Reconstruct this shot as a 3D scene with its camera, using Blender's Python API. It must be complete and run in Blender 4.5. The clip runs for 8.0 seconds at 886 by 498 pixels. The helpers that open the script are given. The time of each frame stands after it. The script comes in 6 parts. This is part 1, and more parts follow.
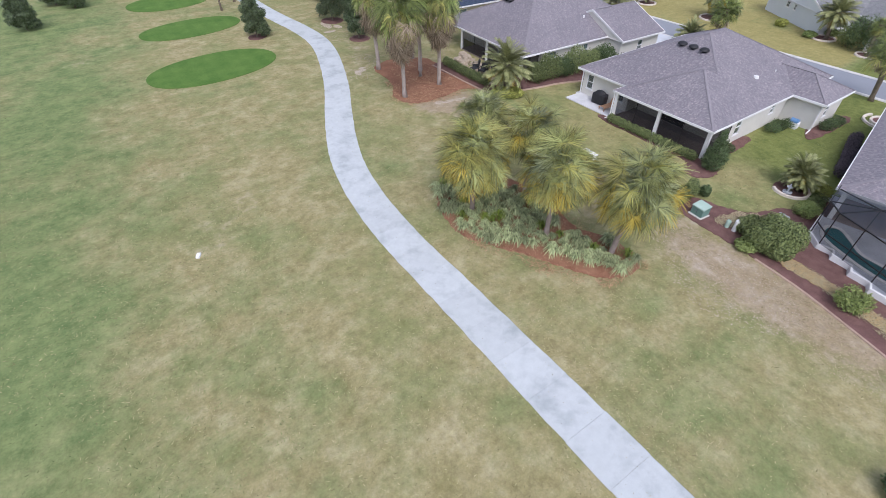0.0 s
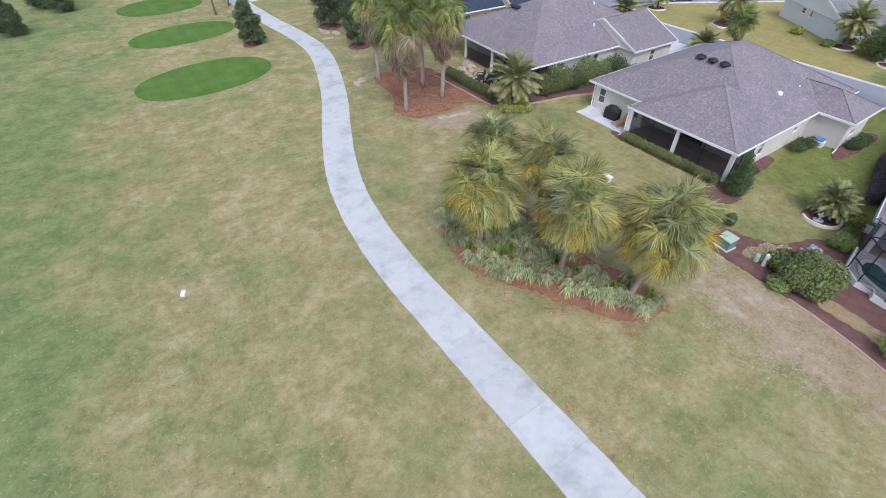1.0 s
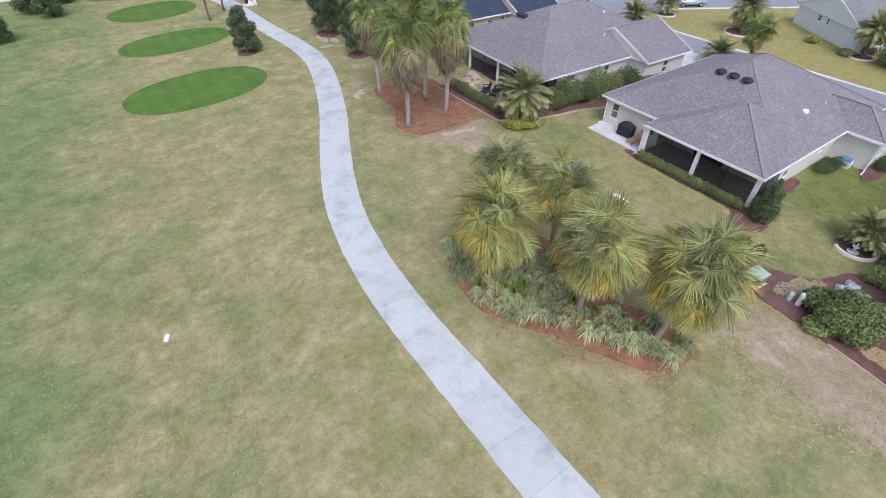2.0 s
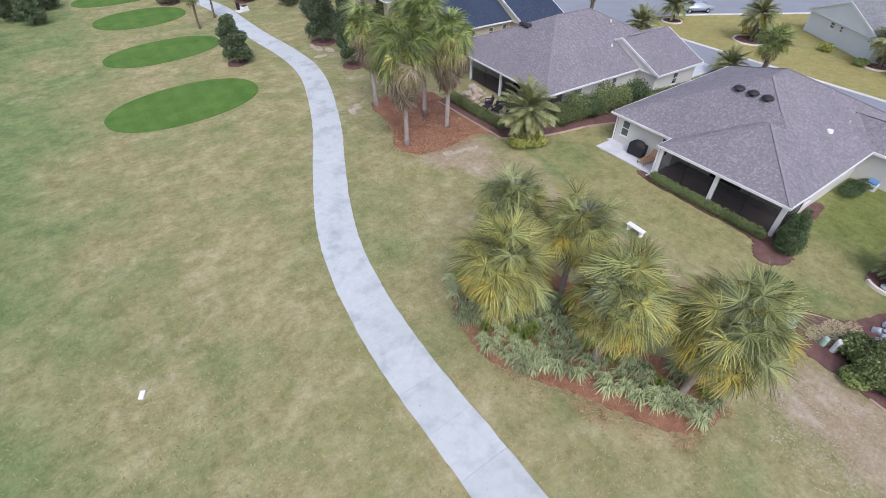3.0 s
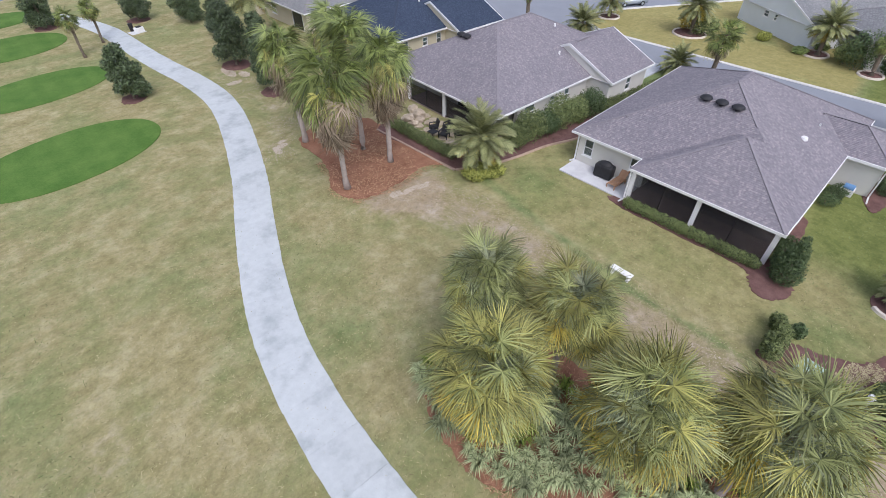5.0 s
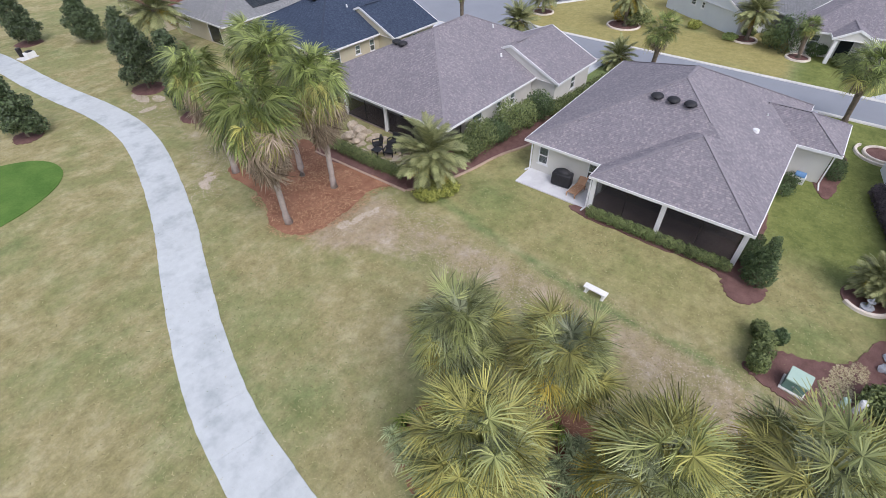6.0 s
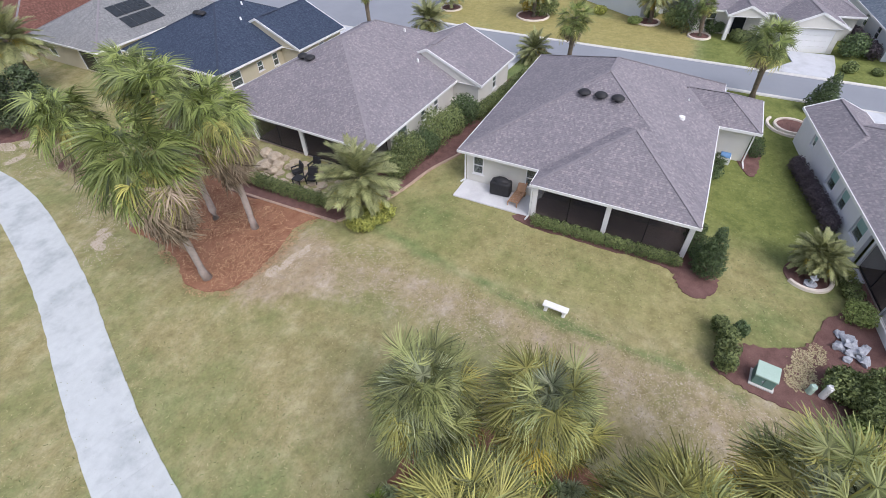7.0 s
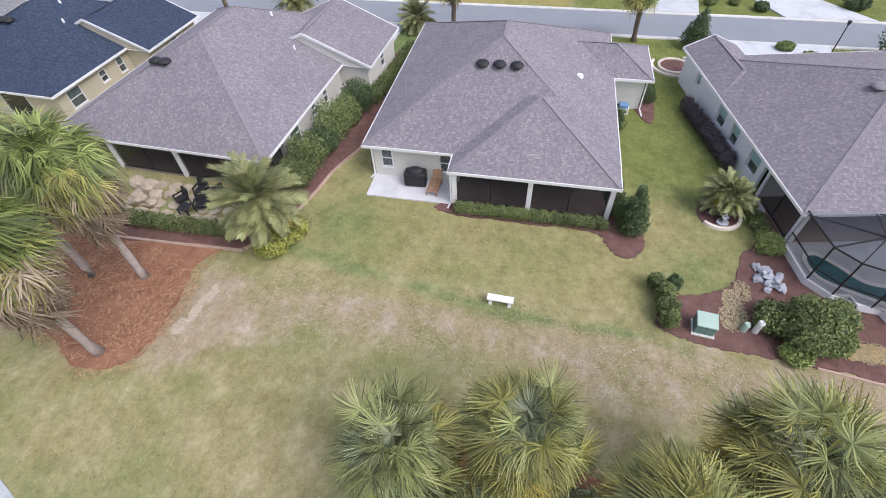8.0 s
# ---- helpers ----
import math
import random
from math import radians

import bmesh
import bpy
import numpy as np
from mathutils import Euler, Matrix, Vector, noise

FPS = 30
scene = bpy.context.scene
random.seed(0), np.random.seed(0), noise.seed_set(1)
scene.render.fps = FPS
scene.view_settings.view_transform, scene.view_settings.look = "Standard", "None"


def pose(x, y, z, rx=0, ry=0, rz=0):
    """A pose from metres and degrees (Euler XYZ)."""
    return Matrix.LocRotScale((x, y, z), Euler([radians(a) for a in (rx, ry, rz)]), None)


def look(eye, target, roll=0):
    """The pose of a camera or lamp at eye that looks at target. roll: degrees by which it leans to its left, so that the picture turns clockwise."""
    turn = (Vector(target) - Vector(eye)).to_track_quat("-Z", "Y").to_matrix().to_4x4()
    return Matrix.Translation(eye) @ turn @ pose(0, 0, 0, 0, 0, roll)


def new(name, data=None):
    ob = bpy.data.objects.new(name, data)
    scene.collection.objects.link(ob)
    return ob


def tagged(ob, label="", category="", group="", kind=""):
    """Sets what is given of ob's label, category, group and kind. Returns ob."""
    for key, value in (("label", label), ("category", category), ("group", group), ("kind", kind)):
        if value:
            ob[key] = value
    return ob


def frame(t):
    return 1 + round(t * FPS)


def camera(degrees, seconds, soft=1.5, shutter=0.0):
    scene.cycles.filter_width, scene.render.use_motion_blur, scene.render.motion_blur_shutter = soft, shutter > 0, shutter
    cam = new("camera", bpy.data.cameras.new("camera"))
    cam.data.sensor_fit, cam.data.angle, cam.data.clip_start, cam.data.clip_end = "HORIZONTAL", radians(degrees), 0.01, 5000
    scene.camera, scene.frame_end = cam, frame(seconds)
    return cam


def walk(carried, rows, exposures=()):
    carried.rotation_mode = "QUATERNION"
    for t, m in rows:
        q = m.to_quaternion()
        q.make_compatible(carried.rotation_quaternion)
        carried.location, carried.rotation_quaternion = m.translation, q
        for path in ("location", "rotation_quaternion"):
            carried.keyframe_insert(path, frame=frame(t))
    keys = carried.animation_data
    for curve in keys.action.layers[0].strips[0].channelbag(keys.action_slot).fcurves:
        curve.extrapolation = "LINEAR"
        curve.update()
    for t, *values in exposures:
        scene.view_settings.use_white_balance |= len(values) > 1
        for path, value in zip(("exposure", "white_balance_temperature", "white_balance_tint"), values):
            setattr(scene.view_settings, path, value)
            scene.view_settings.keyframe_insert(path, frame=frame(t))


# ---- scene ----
cam = camera(86.8, 8.0, soft=0.85)
PATH = [
    (0, (-0.419, -0.501, 19.437), (0.431, 0.736, 18.114), -0.3),
    (0.5, (0.291, 0.951, 19.445), (1.143, 2.183, 18.12), -0.1),
    (1, (1.078, 2.408, 19.585), (1.928, 3.638, 18.257), -0.1),
    (1.5, (1.75, 3.824, 19.641), (2.602, 5.052, 18.311), 0.0),
    (3, (4.032, 7.964, 19.876), (4.891, 9.182, 18.542), 0.1),
    (3.5, (4.908, 9.328, 19.92), (5.784, 10.532, 18.585), -0.1),
    (4, (5.784, 10.621, 19.887), (6.687, 11.8, 18.547), -0.4),
    (4.5, (6.689, 12.051, 19.789), (7.643, 13.184, 18.445), -0.5),
    (6, (9.757, 15.936, 19.419), (10.9, 16.854, 18.059), -1.2),
    (6.5, (10.925, 17.005, 19.363), (12.135, 17.828, 17.999), -1.6),
    (7, (12.069, 17.978, 19.372), (13.342, 18.661, 17.989), -2.0),
    (7.5, (13.279, 19.018, 19.408), (14.596, 19.516, 17.988), -2.3),
    (8, (14.386, 19.647, 19.515), (15.678, 19.957, 18.02), -2.8),
]
walk(cam, [(t, look(eye, target, roll)) for t, eye, target, roll in PATH], [(0.0, 0.52, 5960, 16.4), (4.5, 0.49, 6000, 15.6), (6.5, 0.53, 6160, 15.0), (8.0, 0.69, 6180, 15.8)])

# ---- light: an even overcast sky with a faint, wide sun behind thin cloud ----
SUN_ELEVATION, SUN_AZIMUTH = 52.0, 205.0
world = bpy.data.worlds.new("overcast_sky")
scene.world = world
world.use_nodes = True
wn, wl = world.node_tree.nodes, world.node_tree.links
sky = wn.new("ShaderNodeTexSky")
sky.sky_type, sky.sun_disc = "NISHITA", False
sky.sun_elevation, sky.sun_rotation = radians(SUN_ELEVATION), radians(SUN_AZIMUTH)
sky.air_density, sky.dust_density, sky.ozone_density = 1.0, 3.0, 1.0
pale = wn.new("ShaderNodeHueSaturation")
pale.inputs["Saturation"].default_value = 0.5
wl.new(sky.outputs[0], pale.inputs["Color"])
wl.new(pale.outputs[0], wn["Background"].inputs["Color"])
wn["Background"].inputs["Strength"].default_value = 0.15
sun = new("sun", bpy.data.lights.new("sun", "SUN"))
sun.data.energy, sun.data.angle, sun.data.color = 0.8, radians(35), (1.0, 0.97, 0.93)
a, e = radians(SUN_AZIMUTH), radians(SUN_ELEVATION)
toward = Vector((math.sin(a) * math.cos(e), math.cos(a) * math.cos(e), math.sin(e)))
sun.matrix_world = look(toward * 200, (0, 0, 0))


# ---- materials ----
def nodes_of(name, rough=0.8, spec=0.3):
    m = bpy.data.materials.new(name)
    m.use_nodes = True
    n, l = m.node_tree.nodes, m.node_tree.links
    b = n["Principled BSDF"]
    b.inputs["Roughness"].default_value = rough
    b.inputs["Specular IOR Level"].default_value = spec
    return m, n, l, b


def noise_at(n, l, scale, detail=4.0, coords="Object", rough=0.6):
    c = n.new("ShaderNodeTexCoord")
    t = n.new("ShaderNodeTexNoise")
    t.inputs["Scale"].default_value, t.inputs["Detail"].default_value = scale, detail
    t.inputs["Roughness"].default_value = rough
    l.new(c.outputs[coords], t.inputs["Vector"])
    return t.outputs["Fac"]


def ramp(n, l, fac, stops):
    r = n.new("ShaderNodeValToRGB")
    e = r.color_ramp.elements
    while len(e) < len(stops):
        e.new(0.5)
    for k, (p, c) in zip(e, stops):
        k.position, k.color = p, (*c, 1)
    l.new(fac, r.inputs["Fac"])
    return r.outputs["Color"]


def mix(n, l, fac, a, b, kind="MIX"):
    m = n.new("ShaderNodeMix")
    m.data_type, m.blend_type = "RGBA", kind
    for sock, v in ((m.inputs[0], fac), (m.inputs[6], a), (m.inputs[7], b)):
        if isinstance(v, (int, float)):
            sock.default_value = v
        elif isinstance(v, tuple):
            sock.default_value = (*v, 1)
        else:
            l.new(v, sock)
    return m.outputs[2]


def bump(n, l, b, height, strength, distance):
    k = n.new("ShaderNodeBump")
    k.inputs["Strength"].default_value, k.inputs["Distance"].default_value = strength, distance
    l.new(height, k.inputs["Height"])
    l.new(k.outputs["Normal"], b.inputs["Normal"])


def surface(name, dark, light, big=0.5, fine=14.0, rough=0.8, spec=0.3, relief=0.3, depth=0.01, per_object=0.0, metal=0.0):
    """A plain surface with blotches and grain between two colours."""
    m, n, l, b = nodes_of(name, rough, spec)
    b.inputs["Metallic"].default_value = metal
    f, g = noise_at(n, l, big, 3), noise_at(n, l, fine, 5)
    c = mix(n, l, 0.5, ramp(n, l, f, [(0.3, dark), (0.7, light)]), ramp(n, l, g, [(0.25, dark), (0.75, light)]))
    if per_object:
        o = n.new("ShaderNodeObjectInfo")
        h = n.new("ShaderNodeMapRange")
        h.inputs["To Min"].default_value, h.inputs["To Max"].default_value = 1 - per_object, 1 + per_object
        l.new(o.outputs["Random"], h.inputs["Value"])
        c = mix(n, l, 1.0, c, h.outputs[0], "MULTIPLY")
    l.new(c, b.inputs["Base Color"])
    if relief:
        bump(n, l, b, g, relief, depth)
    return m


def leafy(name, dark, light, rough=0.55, sheen=0.35, island=True, whole=0.2, low=0.55):
    """Leaves that differ one from another, a little light passing through."""
    m, n, l, b = nodes_of(name, rough, sheen)
    if island:
        r = n.new("ShaderNodeNewGeometry").outputs["Random Per Island"]
    else:
        r = noise_at(n, l, 3.0)
    o = n.new("ShaderNodeObjectInfo")
    c = ramp(n, l, r, [(0.0, tuple(v * low for v in dark)), (0.4, tuple((v + w) / 2 for v, w in zip(dark, light))), (1.0, light)])
    h = n.new("ShaderNodeMapRange")
    h.inputs["To Min"].default_value, h.inputs["To Max"].default_value = 1 - whole, 1 + whole
    l.new(o.outputs["Random"], h.inputs["Value"])
    c = mix(n, l, 1.0, c, h.outputs[0], "MULTIPLY")
    l.new(c, b.inputs["Base Color"])
    t = n.new("ShaderNodeBsdfTranslucent")
    l.new(c, t.inputs["Color"])
    mx = n.new("ShaderNodeMixShader")
    mx.inputs[0].default_value = 0.12
    l.new(b.outputs[0], mx.inputs[1])
    l.new(t.outputs[0], mx.inputs[2])
    l.new(mx.outputs[0], n["Material Output"].inputs["Surface"])
    return m


def turf():
    """Dormant Bermuda turf: tan, green and sandy stretches by the zone attribute, with grain at three scales."""
    m, n, l, b = nodes_of("turf", 0.95, 0.1)
    z = n.new("ShaderNodeAttribute")
    z.attribute_name = "zone"
    sep = n.new("ShaderNodeSeparateColor")
    l.new(z.outputs["Color"], sep.inputs[0])
    big, mid, fine = noise_at(n, l, 0.11, 7, rough=0.72), noise_at(n, l, 0.6, 8, rough=0.74), noise_at(n, l, 8.0, 6, rough=0.8)
    patch = noise_at(n, l, 0.23, 8, rough=0.7)
    dry = ramp(n, l, mid, [(0.36, (0.24, 0.213, 0.097)), (0.5, (0.325, 0.286, 0.147)), (0.64, (0.41, 0.365, 0.215))])
    dry = mix(n, l, ramp(n, l, patch, [(0.45, (0, 0, 0)), (0.6, (0.75, 0.75, 0.75))]), dry, (0.215, 0.23, 0.095))
    green = ramp(n, l, mid, [(0.34, (0.12, 0.175, 0.068)), (0.66, (0.235, 0.28, 0.115))])
    sand = ramp(n, l, mid, [(0.35, (0.29, 0.225, 0.135)), (0.52, (0.36, 0.29, 0.195)), (0.7, (0.49, 0.415, 0.335))])
    gold = ramp(n, l, mid, [(0.3, (0.26, 0.235, 0.085)), (0.7, (0.37, 0.325, 0.14))])

    def soft(channel, noise, amount, lo, hi):
        q = n.new("ShaderNodeMath")
        q.operation = "MULTIPLY_ADD"
        l.new(noise, q.inputs[0])
        q.inputs[1].default_value = amount
        l.new(channel, q.inputs[2])
        r = n.new("ShaderNodeMapRange")
        r.interpolation_type = "SMOOTHSTEP"
        r.inputs["From Min"].default_value, r.inputs["From Max"].default_value = lo + amount / 2, hi + amount / 2
        l.new(q.outputs[0], r.inputs["Value"])
        return r.outputs[0]

    c = mix(n, l, soft(sep.outputs["Blue"], mid, 0.5, 0.2, 0.8), dry, gold)
    c = mix(n, l, soft(sep.outputs["Red"], big, 2.4, 0.15, 0.95), c, green)
    lush = ramp(n, l, mid, [(0.34, (0.118, 0.145, 0.042)), (0.66, (0.22, 0.245, 0.078))])
    y = n.new("ShaderNodeAttribute")
    y.attribute_name = "lush"
    c = mix(n, l, soft(y.outputs["Fac"], big, 0.5, 0.1, 0.9), c, lush)
    c = mix(n, l, soft(sep.outputs["Green"], mid, 1.5, 0.35, 0.9), c, sand)
    grain = ramp(n, l, fine, [(0.28, (0.6, 0.6, 0.6)), (0.5, (1.0, 1.0, 1.0)), (0.75, (1.4, 1.38, 1.36))])
    c = mix(n, l, 0.5, c, grain, "MULTIPLY")
    clump = ramp(n, l, noise_at(n, l, 2.2, 5, rough=0.7), [(0.34, (0.72, 0.73, 0.72)), (0.5, (1.0, 1.0, 1.0)), (0.68, (1.26, 1.25, 1.24))])
    c = mix(n, l, 0.55, c, clump, "MULTIPLY")
    l.new(c, b.inputs["Base Color"])
    bump(n, l, b, fine, 0.6, 0.04)
    return m


def shingles(name, colours):
    """Laminated asphalt shingles, laid along the eave in the UV map, in metres."""
    m, n, l, b = nodes_of(name, 0.9, 0.15)
    c = n.new("ShaderNodeTexCoord")
    k = n.new("ShaderNodeTexBrick")
    k.offset, k.squash = 0.37, 1.0
    k.inputs["Scale"].default_value = 1.0
    k.inputs["Brick Width"].default_value, k.inputs["Row Height"].default_value = 0.13, 0.145
    k.inputs["Mortar Size"].default_value, k.inputs["Bias"].default_value = 0.003, 0.0
    k.inputs["Color1"].default_value, k.inputs["Color2"].default_value = (0, 0, 0, 1), (1, 1, 1, 1)
    k.inputs["Mortar"].default_value = (0.1, 0.1, 0.1, 1)
    l.new(c.outputs["UV"], k.inputs["Vector"])
    tint = ramp(n, l, k.outputs["Color"], [(0.0, colours[0]), (0.45, colours[1]), (0.8, colours[2]), (1.0, colours[3])])
    wide, fine = noise_at(n, l, 0.35, 4), noise_at(n, l, 22.0, 4)
    tone = ramp(n, l, wide, [(0.3, (0.93, 0.93, 0.94)), (0.7, (1.07, 1.06, 1.05))])
    tint = mix(n, l, 1.0, tint, tone, "MULTIPLY")
    grit = ramp(n, l, fine, [(0.3, (0.8, 0.8, 0.8)), (0.7, (1.2, 1.2, 1.2))])
    tint = mix(n, l, 0.8, tint, grit, "MULTIPLY")
    l.new(tint, b.inputs["Base Color"])
    bump(n, l, b, fine, 0.3, 0.01)
    return m


def concrete(name, dark, light, per_object=0.04):
    """Broom-finished concrete with washed-out blotches and stains."""
    m, n, l, b = nodes_of(name, 0.85, 0.25)
    f, s, g = noise_at(n, l, 0.55, 5, rough=0.62), noise_at(n, l, 2.3, 5), noise_at(n, l, 30.0, 4)
    c = ramp(n, l, f, [(0.32, dark), (0.5, light), (0.75, tuple(v * 1.06 for v in light))])
    c = mix(n, l, 0.3, c, ramp(n, l, s, [(0.3, dark), (0.65, light)]))
    c = mix(n, l, 0.5, c, ramp(n, l, g, [(0.2, (0.85, 0.85, 0.85)), (0.8, (1.1, 1.1, 1.1))]), "MULTIPLY")
    o = n.new("ShaderNodeObjectInfo")
    h = n.new("ShaderNodeMapRange")
    h.inputs["To Min"].default_value, h.inputs["To Max"].default_value = 1 - per_object, 1 + per_object
    l.new(o.outputs["Random"], h.inputs["Value"])
    c = mix(n, l, 1.0, c, h.outputs[0], "MULTIPLY")
    l.new(c, b.inputs["Base Color"])
    bump(n, l, b, g, 0.25, 0.004)
    return m


def see_through(name, colour, opacity):
    m, n, l, b = nodes_of(name, 0.7, 0.2)
    b.inputs["Base Color"].default_value = (*colour, 1)
    t = n.new("ShaderNodeBsdfTransparent")
    mx = n.new("ShaderNodeMixShader")
    mx.inputs[0].default_value = opacity
    l.new(t.outputs[0], mx.inputs[1])
    l.new(b.outputs[0], mx.inputs[2])
    l.new(mx.outputs[0], n["Material Output"].inputs["Surface"])
    return m


def glassy(name, colour, rough=0.04):
    m, n, l, b = nodes_of(name, rough, 0.5)
    b.inputs["Base Color"].default_value = (*colour, 1)
    b.inputs["Transmission Weight"].default_value = 0.85
    b.inputs["IOR"].default_value = 1.45
    return m


def mown_green():
    """Closely mown turf with faint mowing stripes across it."""
    m, n, l, b = nodes_of("green_turf", 0.95, 0.1)
    c = n.new("ShaderNodeTexCoord")
    w = n.new("ShaderNodeTexWave")
    w.bands_direction = "X"
    w.inputs["Scale"].default_value, w.inputs["Distortion"].default_value, w.inputs["Detail"].default_value = 0.16, 1.2, 2.0
    l.new(c.outputs["Object"], w.inputs["Vector"])
    f, g = noise_at(n, l, 0.4, 5), noise_at(n, l, 9.0, 5, rough=0.75)
    k = ramp(n, l, f, [(0.3, (0.072, 0.148, 0.030)), (0.7, (0.118, 0.205, 0.048))])
    k = mix(n, l, 0.35, k, ramp(n, l, w.outputs["Fac"], [(0.3, (0.88, 0.9, 0.88)), (0.7, (1.12, 1.08, 1.12))]), "MULTIPLY")
    k = mix(n, l, 0.6, k, ramp(n, l, g, [(0.3, (0.7, 0.7, 0.7)), (0.7, (1.3, 1.3, 1.3))]), "MULTIPLY")
    l.new(k, b.inputs["Base Color"])
    bump(n, l, b, g, 0.5, 0.02)
    return m


TURF = turf()
GREEN = mown_green()
PATH_CONCRETE = concrete("path_concrete", (0.355, 0.385, 0.395), (0.525, 0.555, 0.56))
WALK_CONCRETE = concrete("patio_concrete", (0.50, 0.50, 0.52), (0.62, 0.62, 0.63))
DRIVE = concrete("driveway_concrete", (0.44, 0.455, 0.48), (0.57, 0.585, 0.62))
KERB = concrete("kerb_concrete", (0.46, 0.46, 0.45), (0.62, 0.61, 0.58))
EDGING = concrete("edging_concrete", (0.30, 0.21, 0.16), (0.46, 0.34, 0.27))
PALE_EDGING = concrete("pale_edging", (0.5, 0.42, 0.36), (0.75, 0.68, 0.6))
ROAD = surface("road_asphalt", (0.23, 0.245, 0.275), (0.285, 0.30, 0.335), 0.25, 30, 0.9, 0.2, 0.3, 0.006)
RED_MULCH = surface("pine_mulch", (0.185, 0.082, 0.05), (0.40, 0.215, 0.135), 0.8, 11, 0.95, 0.1, 1.0, 0.05)
DARK_MULCH = surface("red_bark_mulch", (0.11, 0.06, 0.054), (0.25, 0.145, 0.128), 1.5, 18, 0.95, 0.1, 1.0, 0.05)
DRY_STRAW = surface("dry_straw", (0.27, 0.175, 0.085), (0.64, 0.49, 0.26), 5.0, 16, 0.95, 0.1, 1.0, 0.06)
BARE_SAND = surface("bare_sand", (0.36, 0.29, 0.21), (0.62, 0.54, 0.46), 0.9, 10, 0.95, 0.1, 0.6, 0.03)
ROOF_GREY = shingles("grey_shingles", [(0.196, 0.183, 0.205), (0.230, 0.215, 0.236), (0.258, 0.238, 0.257), (0.312, 0.277, 0.29)])
ROOF_NAVY = shingles("navy_shingles", [(0.038, 0.052, 0.084), (0.050, 0.068, 0.106), (0.058, 0.077, 0.118), (0.072, 0.092, 0.136)])
ROOF_ASH = shingles("ash_shingles", [(0.19, 0.195, 0.20), (0.235, 0.24, 0.245), (0.265, 0.265, 0.27), (0.30, 0.30, 0.30)])
ROOF_RED = shingles("red_shingles", [(0.12, 0.058, 0.046), (0.165, 0.08, 0.064), (0.20, 0.10, 0.08), (0.24, 0.13, 0.10)])
ROOF_BLUE = shingles("blue_grey_shingles", [(0.10, 0.125, 0.16), (0.14, 0.17, 0.21), (0.18, 0.21, 0.25), (0.22, 0.26, 0.3)])
RIDGE = surface("ridge_shingles", (0.205, 0.193, 0.212), (0.282, 0.258, 0.278), 2, 20, 0.9, 0.15, 0.5, 0.01)
RIDGE_NAVY = surface("navy_ridge_shingles", (0.035, 0.045, 0.07), (0.06, 0.075, 0.11), 2, 20, 0.9, 0.15, 0.5, 0.01)
STUCCO = surface("cream_stucco", (0.60, 0.585, 0.54), (0.70, 0.685, 0.64), 0.6, 40, 0.9, 0.2, 0.4, 0.006)
STUCCO_TAN = surface("tan_stucco", (0.50, 0.45, 0.33), (0.60, 0.55, 0.42), 0.6, 40, 0.9, 0.2, 0.4, 0.006)
STUCCO_GREY = surface("grey_stucco", (0.62, 0.63, 0.67), (0.72, 0.73, 0.77), 0.6, 40, 0.9, 0.2, 0.4, 0.006)
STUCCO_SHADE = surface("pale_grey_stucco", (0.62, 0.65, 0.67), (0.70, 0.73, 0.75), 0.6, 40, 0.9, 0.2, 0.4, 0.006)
WHITE = surface("white_paint", (0.72, 0.72, 0.72), (0.82, 0.82, 0.82), 1.5, 20, 0.5, 0.4, 0.1, 0.002)
SOFFIT = surface("soffit_vinyl", (0.6, 0.6, 0.6), (0.7, 0.7, 0.7), 1.5, 20, 0.6, 0.3, 0.1, 0.002)
BRONZE = surface("bronze_frame", (0.022, 0.02, 0.02), (0.04, 0.037, 0.035), 2, 30, 0.45, 0.4, 0.1, 0.002, metal=0.4)
BLACK = surface("black_cover", (0.012, 0.012, 0.015), (0.03, 0.03, 0.034), 3, 20, 0.6, 0.4, 0.3, 0.01)
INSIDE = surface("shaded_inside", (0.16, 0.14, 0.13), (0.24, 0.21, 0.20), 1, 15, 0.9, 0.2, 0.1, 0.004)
LANAI_FLOOR = surface("lanai_floor", (0.20, 0.155, 0.14), (0.30, 0.24, 0.21), 1, 10, 0.7, 0.3, 0.2, 0.004)
SCREEN = see_through("insect_screen", (0.035, 0.033, 0.038), 0.32)
CAGE_SCREEN = see_through("cage_screen", (0.05, 0.06, 0.08), 0.5)
POOL_DECK = concrete("pool_deck_concrete", (0.30, 0.31, 0.33), (0.42, 0.43, 0.46))
GLASS = glassy("window_glass", (0.55, 0.62, 0.62))
TEAL_BLIND = surface("teal_blind", (0.22, 0.36, 0.35), (0.32, 0.46, 0.45), 2, 20, 0.7, 0.3, 0.1, 0.004)
WOOD = surface("teak", (0.34, 0.19, 0.11), (0.50, 0.31, 0.19), 3, 25, 0.6, 0.3, 0.2, 0.004)
BENCH = surface("white_cement", (0.70, 0.69, 0.67), (0.86, 0.85, 0.83), 3, 25, 0.8, 0.3, 0.3, 0.004)
BOX_GREEN = surface("box_green_paint", (0.115, 0.21, 0.185), (0.15, 0.26, 0.225), 2, 20, 0.5, 0.4, 0.1, 0.003)
BOX_LID = surface("faded_green_lid", (0.34, 0.47, 0.40), (0.44, 0.57, 0.49), 2, 20, 0.5, 0.4, 0.1, 0.003)
TARP = surface("grey_rock", (0.26, 0.28, 0.32), (0.56, 0.58, 0.63), 4, 16, 0.7, 0.3, 0.6, 0.03)
STONE = surface("flagstone", (0.30, 0.24, 0.17), (0.58, 0.50, 0.40), 2.2, 16, 0.85, 0.2, 0.6, 0.02)
